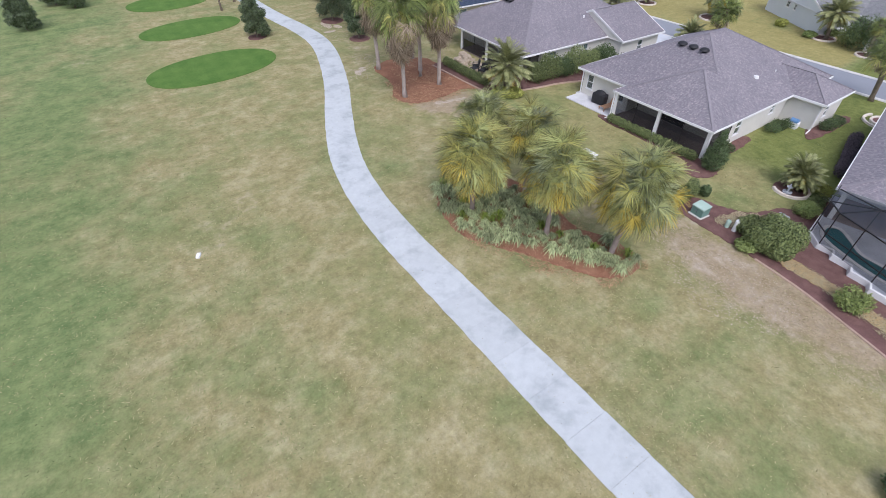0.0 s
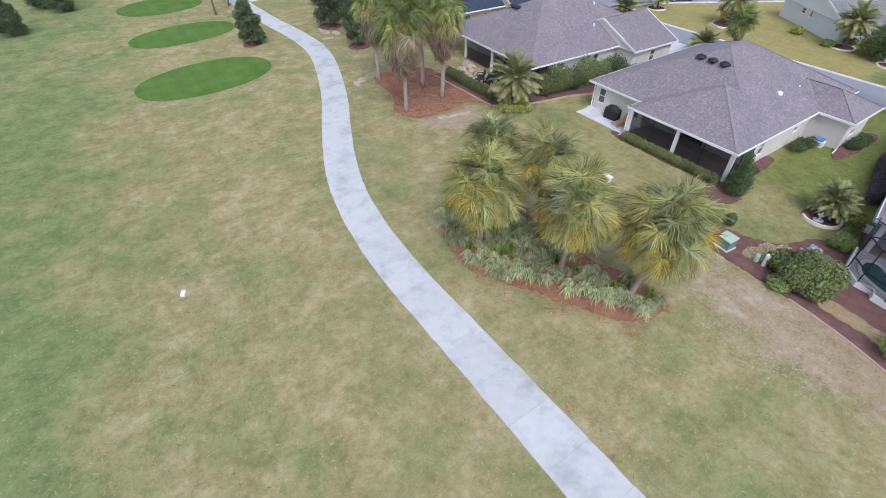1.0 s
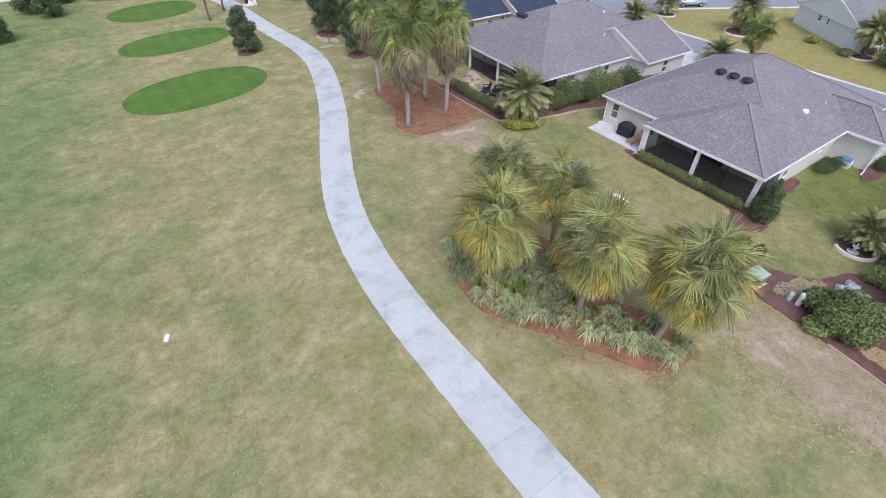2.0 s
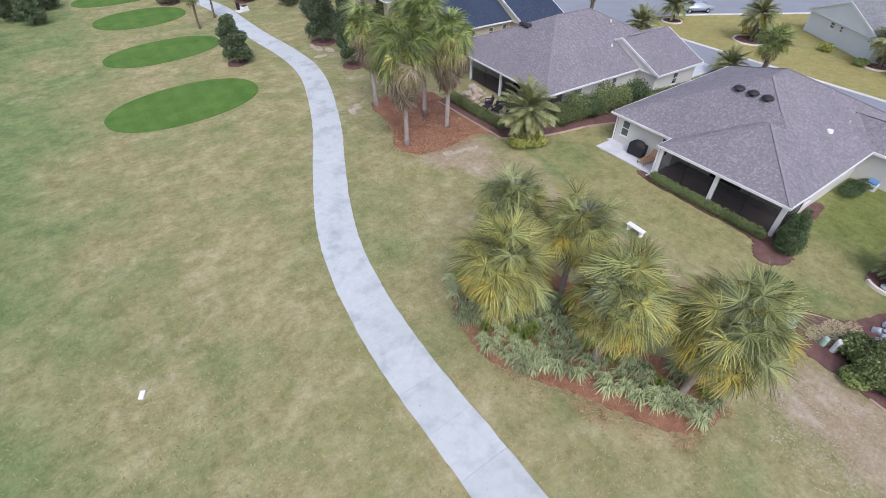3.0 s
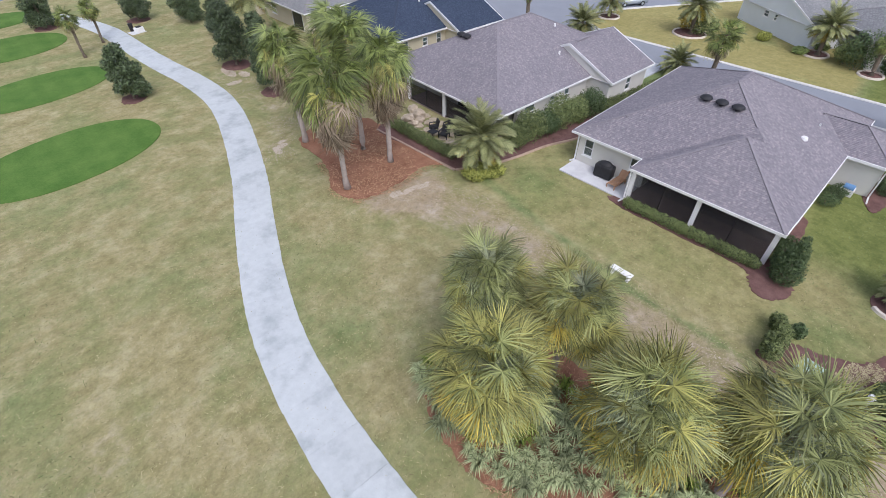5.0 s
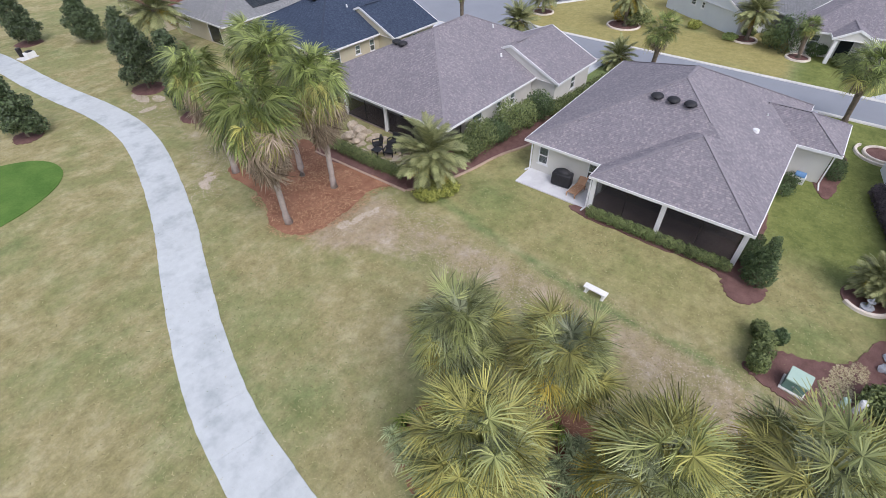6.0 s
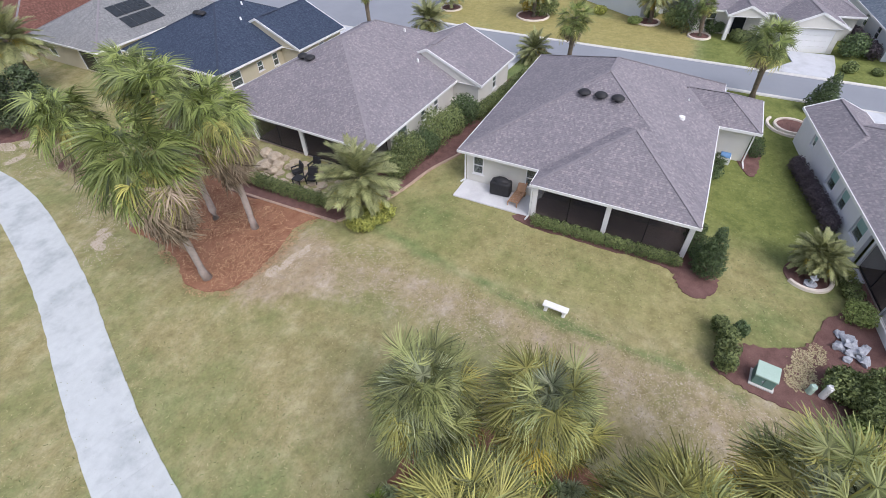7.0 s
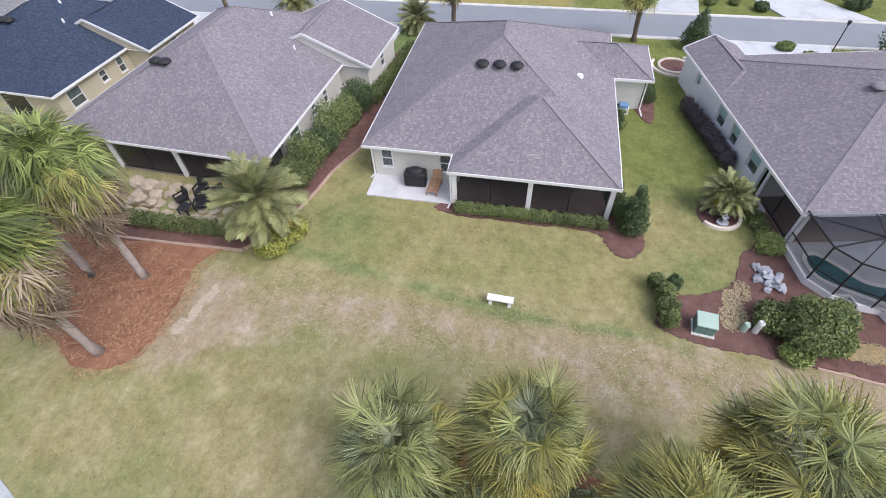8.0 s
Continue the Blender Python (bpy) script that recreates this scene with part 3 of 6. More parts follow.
# ---- houses ----
def clip(poly, axis_v, lo, hi):
    """The part of a flat polygon of (u, v) whose v lies between lo and hi."""
    def half(p, side, at):
        out = []
        for a, b in zip(p, p[1:] + p[:1]):
            da, db = side * (a[1] - at), side * (b[1] - at)
            if da >= 0:
                out.append(a)
            if da * db < 0:
                t = da / (da - db)
                out.append((a[0] + t * (b[0] - a[0]), a[1] + t * (b[1] - a[1])))
        return out
    p = half(poly, 1, lo)
    return half(p, -1, hi) if p else p


def courses(polys, exposure=0.145):
    """Roof planes laid with overlapping courses; each polygon starts with its eave, left to right."""
    bm = bmesh.new()
    uv = bm.loops.layers.uv.new("UVMap")
    for poly in polys:
        pts = [Vector(p) for p in poly]
        u = (pts[1] - pts[0]).normalized()
        nrm = (pts[1] - pts[0]).cross(pts[-1] - pts[0]).normalized()
        if nrm.z < 0:
            nrm = -nrm
        v = nrm.cross(u)
        if v.z < 0:
            v = -v
        o = pts[0]
        flat = [((p - o).dot(u), (p - o).dot(v)) for p in pts]
        top = max(f[1] for f in flat)
        shift = o.x * 0.37 + o.y * 0.61
        for k in range(int(top / exposure) + 1):
            lo, hi = k * exposure, min((k + 1) * exposure, top)
            c = clip(flat, 1, lo, hi)
            if len(c) < 3 or hi - lo < 1e-3:
                continue
            vs = [bm.verts.new(o + u * a + v * b + nrm * (0.011 * (1 - (b - lo) / exposure) + 0.003)) for a, b in c]
            try:
                f = bm.faces.new(vs)
            except ValueError:
                continue
            f.normal_update()
            if f.normal.dot(nrm) < 0:
                f.normal_flip()
            for lp in f.loops:
                q = lp.vert.co - o
                lp[uv].uv = (q.dot(u) + shift, q.dot(v))
            low = sorted((p for p in c if abs(p[1] - lo) < 1e-5))
            if len(low) >= 2:
                a, b = low[0], low[-1]
                e = [o + u * a[0] + v * lo + nrm * 0.014, o + u * b[0] + v * lo + nrm * 0.014, o + u * b[0] + v * lo - nrm * 0.002, o + u * a[0] + v * lo - nrm * 0.002]
                f = bm.faces.new([bm.verts.new(p) for p in e])
                for lp in f.loops:
                    q = lp.vert.co - o
                    lp[uv].uv = (q.dot(u) + shift, q.dot(v))
    return bm


def block(x0, x1, y0, y1, z, s, axis="x", ends="hh"):
    """Roof planes of a hip or gable block: polygons, ridge and hip lines, and gable triangles. ends: h or g at the low and high end."""
    if axis == "y":
        polys, lines, tris = block(y0, y1, x0, x1, z, s, "x", ends)
        sw = lambda ps: [(p[1], p[0], p[2]) for p in ps]
        return [sw(p)[1::-1] + sw(p)[:1:-1] for p in polys], [sw(p) for p in lines], [sw(p) for p in tris]
    h, ym = (y1 - y0) / 2, (y0 + y1) / 2
    top = z + h * s
    a = (x0 + (h if ends[0] == "h" else 0), ym, top)
    b = (x1 - (h if ends[1] == "h" else 0), ym, top)
    c = [(x0, y0, z), (x1, y0, z), (x1, y1, z), (x0, y1, z)]
    polys, lines, tris = [[c[0], c[1], b, a], [c[2], c[3], a, b]], [[a, b]], []
    if ends[0] == "h":
        polys.append([c[3], c[0], a])
        lines += [[c[0], a], [c[3], a]]
    else:
        tris.append([c[3], c[0], a])
    if ends[1] == "h":
        polys.append([c[1], c[2], b])
        lines += [[c[1], b], [c[2], b]]
    else:
        tris.append([c[1], c[2], b])
    return polys, lines, tris


def roof(house, blocks, material, ridge, z=2.55, trim=WHITE):
    """The roof of a house: shingled planes, caps, fascia boards and soffit for each block (x0, x1, y0, y1, slope, axis, ends)."""
    polys, lines, tris = [], [], []
    for x0, x1, y0, y1, s, axis, ends, *caps in blocks:
        p, l, t = block(x0, x1, y0, y1, z, s, axis, ends)
        l = [l[k] for k in caps[0]] if caps else l
        polys += p
        lines += l
        tris += t
    deck = bmesh.new()
    for p in polys:
        deck.faces.new([deck.verts.new(v) for v in p])
    bmesh.ops.remove_doubles(deck, verts=deck.verts, dist=1e-3)
    cover = part("roof", deck, material, house)
    tagged(part("shingles", courses(polys), material, cover), kind="stuff")
    for a, b in lines:
        if (Vector(a) - Vector(b)).length > 0.3:
            bm = bar(bmesh.new(), Vector(a) + Vector((0, 0, 0.02)), Vector(b) + Vector((0, 0, 0.016)), 0.2, 0.018)
            part("ridge_cap", bm, ridge, cover)
    for i, (x0, x1, y0, y1, s, axis, ends, *_) in enumerate(blocks):
        d = 0.003 * i
        gable = {("x", 0): ends[0] == "g" and axis == "x", ("x", 1): ends[1] == "g" and axis == "x", ("y", 0): ends[0] == "g" and axis == "y", ("y", 1): ends[1] == "g" and axis == "y"}
        e = 0.06
        boards = []
        if not gable["y", 0]:
            boards.append((x0 - e, x1 + e, y0 - e, y0 + 0.03, z - 0.16 - d, z + 0.01 + d))
        if not gable["y", 1]:
            boards.append((x0 - e, x1 + e, y1 - 0.03, y1 + e, z - 0.16 - d, z + 0.01 + d))
        if not gable["x", 0]:
            boards.append((x0 - e, x0 + 0.03, y0 + 0.03, y1 - 0.03, z - 0.16 - d, z + 0.01 + d))
        if not gable["x", 1]:
            boards.append((x1 - 0.03, x1 + e, y0 + 0.03, y1 - 0.03, z - 0.16 - d, z + 0.01 + d))
        for b in boards:
            part("fascia", boxed(*b), trim, house, "white gutter and fascia board")
        part("soffit", boxed(x0 + 0.03, x1 - 0.03, y0 + 0.03, y1 - 0.03, z - 0.13 - d, z - 0.10 - d), SOFFIT, house)
    for t in tris:
        a, b, c = (Vector(p) for p in t)
        bm = bmesh.new()
        out = (b - a).cross(c - a).normalized()
        back = [bm.verts.new(p - out * 0.3 + Vector((0, 0, -0.12))) for p in (a, b, c)]
        front = [bm.verts.new(p - out * 0.12 + Vector((0, 0, -0.12))) for p in (a, b, c)]
        bm.faces.new(front)
        bm.faces.new(back[::-1])
        for k in range(3):
            bm.faces.new((front[k], back[k], back[(k + 1) % 3], front[(k + 1) % 3]))
        bmesh.ops.recalc_face_normals(bm, faces=bm.faces)
        part("gable_wall", bm, house["wall_material_ref"] and STUCCOS[house["wall_material_ref"]], house)
        for p, q in ((a, c), (b, c)):
            part("rake_board", bar(bmesh.new(), p + Vector((0, 0, -0.05)), q + Vector((0, 0, -0.05)), 0.07, 0.2), trim, house, "white rake board")
    return cover


STUCCOS = {"cream": STUCCO, "tan": STUCCO_TAN, "grey": STUCCO_GREY, "pale": STUCCO_SHADE, "white": WHITE}


def wall(house, p, q, openings=(), z0=0.0, z1=2.44, thick=0.2, blind=None, frame_mat=WHITE, start=0.2):
    """A wall from p to q with openings (u0, u1, z0, z1, kind) cut through it; kind: w window, d door, o open, g garage door."""
    p, q = Vector((*p, 0)), Vector((*q, 0))
    length, ang = (q - p).length, math.atan2(q.y - p.y, q.x - p.x)
    m = Matrix.Translation(p) @ Matrix.Rotation(ang, 4, "Z")
    us = sorted({start, length, *(v for o in openings for v in o[:2])})
    zs = sorted({z0, z1, *(v for o in openings for v in o[2:4])})
    bm = bmesh.new()
    for a, b in zip(us, us[1:]):
        for c, d in zip(zs, zs[1:]):
            um, zm = (a + b) / 2, (c + d) / 2
            if not any(o[0] < um < o[1] and o[2] < zm < o[3] for o in openings):
                box(bm, a, b, 0, thick, c, d)
    bmesh.ops.remove_doubles(bm, verts=bm.verts, dist=1e-4)
    bm.transform(m)
    part("wall", bm, STUCCOS[house["wall_material_ref"]], house)
    for a, b, c, d, kind in openings:
        if kind == "w":
            win = share("window", None, house, m)
            bm = bmesh.new()
            t = 0.06
            for r in ((a, b, c, c + t), (a, b, d - t, d), (a, a + t, c + t, d - t), (b - t, b, c + t, d - t), (a + t, b - t, (c + d) / 2 - 0.025, (c + d) / 2 + 0.025)):
                box(bm, r[0], r[1], -0.03, 0.08, r[2], r[3])
            part("frame", bm, frame_mat, win)
            part("sill", boxed(a - 0.08, b + 0.08, -0.07, 0.02, c - 0.08, c - 0.002), frame_mat, win)
            for lo, hi in ((c + t, (c + d) / 2 - 0.025), ((c + d) / 2 + 0.025, d - t)):
                part("pane", boxed(a + t, b - t, 0.03, 0.036, lo, hi), GLASS, win)
            if blind:
                part("blind", boxed(a + t, b - t, 0.09, 0.1, c + t + (d - c) * 0.42, d - t), blind, win)
        elif kind == "g":
            door = share("garage_door", None, house, m)
            for k in range(4):
                h = (d - c) / 4
                part("panel", boxed(a, b, 0.05, 0.09, c + k * h + 0.006, c + (k + 1) * h - 0.006, bevel=0.008), WHITE, door)
        elif kind == "d":
            door = share("door", boxed_mesh(a, b, 0.06, 0.11, c, d, DARK_GLASS), house, m)
            part("frame", box(box(boxed(a - 0.06, a, -0.02, 0.12, c, d), b, b + 0.06, -0.02, 0.12, c, d), a - 0.06, b + 0.06, -0.02, 0.12, d, d + 0.06), WHITE, door)


def boxed_mesh(x0, x1, y0, y1, z0, z1, material):
    return mesh_of(boxed(x0, x1, y0, y1, z0, z1), material)


def screen_porch(house, x, y0, y1, depth_x, z1=2.40, posts=(), mullions=(), side0=True):
    """A porch behind insect screen: its floor, white posts, bronze bars and the screen panels along x, from y0 to y1."""
    part("porch_floor", boxed(x - 0.1, depth_x, y0 - 0.1, y1 + 0.1, 0.0, 0.09), LANAI_FLOOR, house)
    for y in posts:
        part("post", boxed(x - 0.13, x + 0.13, y - 0.14, y + 0.14, 0.0, z1, bevel=0.012), WHITE, house, "square white porch post")
    ys = [y0, *posts[1:-1], y1] if len(posts) > 2 else [y0, y1]
    for a, b in zip(ys, ys[1:]):
        part("screen", boxed(x - 0.003, x + 0.003, a + 0.14, b - 0.14, 0.12, z1 - 0.05), SCREEN, house, "dark insect screen")
    part("screen_rail", boxed(x - 0.035, x + 0.035, y0, y1, 0.09, 0.16), BRONZE, house, "dark bronze screen rail")
    part("screen_rail", boxed(x - 0.035, x + 0.035, y0, y1, z1 - 0.09, z1), BRONZE, house, "dark bronze screen rail")
    for y in mullions:
        part("screen_bar", boxed(x - 0.025, x + 0.025, y - 0.025, y + 0.025, 0.16, z1 - 0.09), BRONZE, house, "dark bronze screen bar")
    if side0:
        xm = (x + depth_x) / 2
        for a in (x + 0.16, xm, depth_x - 0.03):
            part("screen_bar", boxed(a - 0.025, a + 0.025, y0 - 0.025, y0 + 0.025, 0.09, z1), BRONZE, house)
        part("screen", boxed(x + 0.15, depth_x, y0 - 0.003, y0 + 0.003, 0.12, z1), SCREEN, house, "dark insect screen")


def house_thing(name, label, stucco, m=None):
    h = thing(name, label, "house", m)
    h["wall_material_ref"] = stucco
    return h


def pipe_run(house, x, y, ztop, dx=0.0, dy=0.0):
    bm = bmesh.new()
    box(bm, x - 0.05, x + 0.05, y - 0.04, y + 0.04, 0.12, ztop)
    bar(bm, (x, y, 0.12), (x + dx, y + dy, 0.06), 0.09)
    part("downspout", bm, WHITE, house, "white downspout")


def turtle_vent(bm, x, y, z, slope_dir, s):
    """A low mushroom roof vent."""
    bmesh.ops.create_cone(bm, cap_ends=True, segments=20, radius1=0.16, radius2=0.16, depth=0.22, matrix=Matrix.Translation((x, y, z + 0.05)))
    r = bmesh.ops.create_uvsphere(bm, u_segments=20, v_segments=10, radius=0.42, matrix=Matrix.Translation((x, y, z + 0.14)) @ Matrix.Diagonal((1, 1, 0.55, 1)))
    bmesh.ops.delete(bm, geom=[v for v in r["verts"] if v.co.z < z + 0.1], context="VERTS")
    return bm


# the house whose back yard lies open: hip roof, projecting screened porch, garage wing
S1 = 0.488
grey_house = house_thing("house", "cream stucco bungalow with a grey shingle hip roof", "cream")
B1 = [(36.5, 54.0, 14.52, 29.7, S1, "x", "hh", (0, 2, 3, 4)), (34.85, 44.36, 14.54, 24.06, S1, "x", "hh", (1, 2)), (46.75, 52.0, 11.85, 22.0, S1, "y", "hh")]
cover = roof(grey_house, B1, ROOF_GREY, RIDGE)
part("ridge_cap", bar(bmesh.new(), (41.3, 19.32, 2.566 + S1 * 4.8), (44.09, 22.11, 2.566 + S1 * 7.59), 0.2, 0.018), RIDGE, cover)
wall(grey_house, (36.95, 29.25), (36.95, 23.8), [(0.5, 1.25, 0.75, 2.1, "w"), (4.25, 5.0, 0.75, 2.1, "w")])
wall(grey_house, (53.4, 29.25), (36.95, 29.25), [(3, 3.9, 0.9, 2.1, "w"), (8, 8.9, 0.9, 2.1, "w"), (12.5, 13.4, 0.9, 2.1, "w")])
wall(grey_house, (36.95, 23.8), (38.3, 23.8))
wall(grey_house, (38.3, 23.8), (38.3, 14.95), [(2.6, 5.1, 0.1, 2.1, "d"), (6.6, 7.5, 0.8, 2.1, "w")], start=0.0)
wall(grey_house, (38.3, 14.95), (47.2, 14.95), [(0.9, 1.75, 0.75, 2.1, "w"), (6.2, 6.9, 1.2, 2.05, "w")])
wall(grey_house, (47.2, 14.95), (47.2, 12.25), start=0.0)
wall(grey_house, (47.2, 12.25), (51.6, 12.25), [(1.2, 1.9, 0.9, 2.0, "w")])
wall(grey_house, (51.6, 12.25), (51.6, 14.95))
wall(grey_house, (53.4, 14.95), (53.4, 29.25), [(1.0, 5.5, 0.02, 2.2, "g")])
wall(grey_house, (51.6, 14.95), (53.4, 14.95), start=0.0)
screen_porch(grey_house, 35.15, 14.85, 23.8, 38.3, posts=(14.85, 19.35, 23.75), mullions=(17.1, 21.6))
part("porch_ceiling", boxed(35.1, 38.3, 14.8, 23.8, 2.34, 2.37), SOFFIT, grey_house)
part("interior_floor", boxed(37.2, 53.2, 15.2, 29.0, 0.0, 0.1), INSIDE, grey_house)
pipe_run(grey_house, 34.95, 23.95, 2.4, -0.5, 0.1)
pipe_run(grey_house, 36.85, 29.3, 2.4, -0.35, 0.2)
pipe_run(grey_house, 47.1, 12.15, 2.4, -0.9, -0.1)
for y in (23.2, 22.13, 21.05):
    vent = turtle_vent(bmesh.new(), 42.05, y, 2.55 + S1 * 5.55, 0, S1)
    part("roof_vent", vent, BLACK, grey_house, "round black roof vent", True)
for x, y, r, h, mat in ((44.3, 17.05, 0.2, 0.2, WHITE), (47.3, 16.9, 0.05, 0.18, WHITE), (38.9, 27.0, 0.05, 0.15, RIDGE), (49.0, 17.2, 0.05, 0.18, RIDGE)):
    z = 2.55 + S1 * min(y - 14.52, 29.7 - y, x - 36.5)
    bm = bmesh.new()
    bmesh.ops.create_cone(bm, cap_ends=True, segments=14, radius1=r * 1.2, radius2=r, depth=h, matrix=Matrix.Translation((x, y, z + h / 2 - 0.05)))
    part("roof_pipe", bm, mat, grey_house, "white roof vent pipe")
part("ridge_vent", boxed(49.3, 49.45, 14.4, 16.6, 3.80, 3.835, bevel=0.01), BLACK, grey_house)
lone("patio", boxed(34.85, 36.93, 23.95, 29.3, -0.05, 0.09, bevel=0.01), WALK_CONCRETE, "plain pale concrete patio against the back wall", "patio", kind="structure")


def wing_house(name, label, stucco, material, ridge, m, blind=TEAL_BLIND, wing=True, west=34.0, north=50.0, pipes=((45.0, 37.4), (47.4, 40.1)), vents=(44.4, 43.7), porch=True):
    """The model repeated down the street: a broad hip roof with a gabled garage wing towards the road."""
    h = house_thing(name, label, stucco, m)
    s, back, d = 0.47, west + (2.8 if porch else 0.45), north - 0.45
    blocks = [(west, 54.0, 34.4, north, s, "x", "hh")]
    if wing:
        blocks.append((46.0, 52.9, 32.1, 42.2, 0.42, "x", "gg"))
    roof(h, blocks, material, ridge)
    wall(h, (back, 34.85), (46.3, 34.85), [(0.9, 2.2, 0.75, 2.1, "w"), (4.2, 4.9, 1.1, 2.0, "w"), (6.2, 6.9, 0.9, 2.1, "w")], blind=blind)
    wall(h, (back, d), (back, 34.85), [(2.0, 3.2, 0.8, 2.1, "w"), (7.5, 10.0, 0.1, 2.1, "d")])
    wall(h, (53.4, d), (back, d), [(4, 5, 0.9, 2.1, "w"), (9, 10, 0.9, 2.1, "w")])
    if wing:
        wall(h, (46.3, 34.85), (46.3, 32.5), start=0.0)
        wall(h, (46.3, 32.5), (52.5, 32.5), [(2.8, 3.6, 0.9, 2.1, "w")], blind=blind)
        wall(h, (52.5, 32.5), (52.5, 41.8), [(1.2, 6.0, 0.02, 2.2, "g")])
    wall(h, (53.4, 41.8), (53.4, d), start=0.0)
    if porch:
        y1 = min(46.2, north - 1.0)
        screen_porch(h, west + 0.45, 35.2, y1, back, posts=(35.2, 41.2, y1), mullions=(38.2, (41.2 + y1) / 2))
        part("porch_ceiling", boxed(west + 0.4, back, 35.0, y1 + 0.1, 2.34, 2.37), SOFFIT, h)
        part("beam", boxed(west + 0.38, west + 0.55, 35.2, y1 + 0.1, 2.12, 2.40), STUCCOS[stucco], h)
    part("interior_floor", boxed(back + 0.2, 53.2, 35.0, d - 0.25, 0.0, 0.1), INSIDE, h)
    for y in vents:
        part("roof_vent", turtle_vent(bmesh.new(), west + 5.4, y, 2.55 + s * 5.4, 0, s), BLACK, h, "round black roof vent", True)
    for x, y in pipes:
        bm = bmesh.new()
        bmesh.ops.create_cone(bm, cap_ends=True, segments=14, radius1=0.1, radius2=0.08, depth=0.3, matrix=Matrix.Translation((x, y, 2.55 + s * (y - 34.4) + 0.1)))
        part("roof_pipe", bm, WHITE, h, "white roof vent pipe")
    part("ridge_vent", boxed(47.0, 49.0, 37.0, 37.3, 4.68, 4.74, bevel=0.01), ridge, h)
    return h


def turned(angle, px, py, dx=0.0, dy=0.0):
    """A turn about a place, then a shift."""
    return Matrix.Translation((px + dx, py + dy, 0)) @ Matrix.Rotation(radians(angle), 4, "Z") @ Matrix.Translation((-px, -py, 0))


wing_house("house", "cream stucco bungalow with a grey-purple shingle roof and gabled garage", "cream", ROOF_GREY, RIDGE, turned(-2.5, 46, 34.4))
wing_house("house", "tan stucco bungalow with a dark navy shingle roof", "tan", ROOF_NAVY, RIDGE_NAVY, turned(-3, 46, 34.4, 0.2, 18.9), west=38.3, north=48.2, porch=False, vents=(42.2, 41.5), pipes=((45.6, 38.6), (47.4, 40.1)))
ash_house = wing_house("house", "bungalow with an ash-grey shingle roof and dark solar panels", "tan", ROOF_ASH, RIDGE, turned(-1, 46, 34.4, 0.0, 34.5), wing=False, west=37.6, north=46.4, porch=False, vents=(42.4,), pipes=())
for k in range(4):
    for j in range(2):
        low = 1.0 + 1.75 * j
        bm = boxed(-0.5, 0.5, 0, 1.65, 0.05, 0.09, bevel=0.008)
        bm.transform(Matrix.Translation((43.2 + 1.06 * k, 34.4 + low + 0.2, 2.55 + 0.47 * (low + 0.2))) @ Matrix.Rotation(math.atan(0.47), 4, "X"))
        part("solar_panel", bm, DARK_GLASS, ash_house, "dark blue-black solar panel")
wing_house("house", "bungalow with a brick-red shingle roof", "tan", ROOF_RED, RIDGE, turned(-1, 46, 34.4, 0.0, 46.4), wing=False, west=36.5, north=47.5, porch=False, vents=(41.0,), pipes=())

# the house with the pool enclosure, turned with its lot
M4 = turned(11, 34.4, 5.75)
pool_house = house_thing("house", "grey stucco bungalow with a weathered grey-mauve shingle roof", "grey", M4)
roof(pool_house, [(34.4, 51.0, -11.0, 5.75, 0.36, "x", "hh"), (45.4, 52.5, 1.8, 5.74, 0.44, "x", "hg", (0,))], ROOF_GREY, RIDGE)
wall(pool_house, (38.6, 5.3), (52.1, 5.3), [(0.7, 1.9, 0.8, 2.15, "w"), (3.6, 4.6, 0.8, 2.15, "w"), (5.6, 6.8, 0.8, 2.15, "w"), (10.3, 11.0, 1.2, 2.1, "w")], blind=TEAL_BLIND)
wall(pool_house, (38.6, -10.6), (38.6, 5.3), [(3, 5.5, 0.1, 2.1, "d"), (9, 12, 0.1, 2.1, "d")])
wall(pool_house, (52.1, 5.3), (52.1, 2.2), [(1.0, 1.9, 0.9, 2.1, "w")])
wall(pool_house, (52.1, 2.2), (50.4, 2.2), start=0.0)
wall(pool_house, (50.4, 2.2), (50.4, -10.6), [(2, 6.8, 0.02, 2.2, "g")], start=0.0)
part("porch_floor", boxed(34.6, 38.6, -10.6, 5.3, 0.0, 0.1), LANAI_FLOOR, pool_house)
part("porch_ceiling", boxed(34.6, 38.6, -10.6, 5.3, 2.34, 2.37), SOFFIT, pool_house)
for y in (5.2, -0.2, -5.5, -10.4):
    part("post", boxed(34.65, 34.95, y - 0.14, y + 0.14, 0.0, 2.42, bevel=0.012), WHITE, pool_house, "square white porch post")
part("screen", boxed(34.95, 38.6, 5.2, 5.206, 0.12, 2.4), SCREEN, pool_house, "dark insect screen")
part("screen_frame", box(boxed(34.95, 38.6, 5.18, 5.23, 0.1, 0.18), 36.7, 36.75, 5.18, 5.23, 0.18, 2.4), BRONZE, pool_house)
part("roof_vent", turtle_vent(bmesh.new(), 42.0, -0.8, 2.55 + 0.36 * 6.5, 0, 0.36), RIDGE, pool_house, "low roof vent", True)

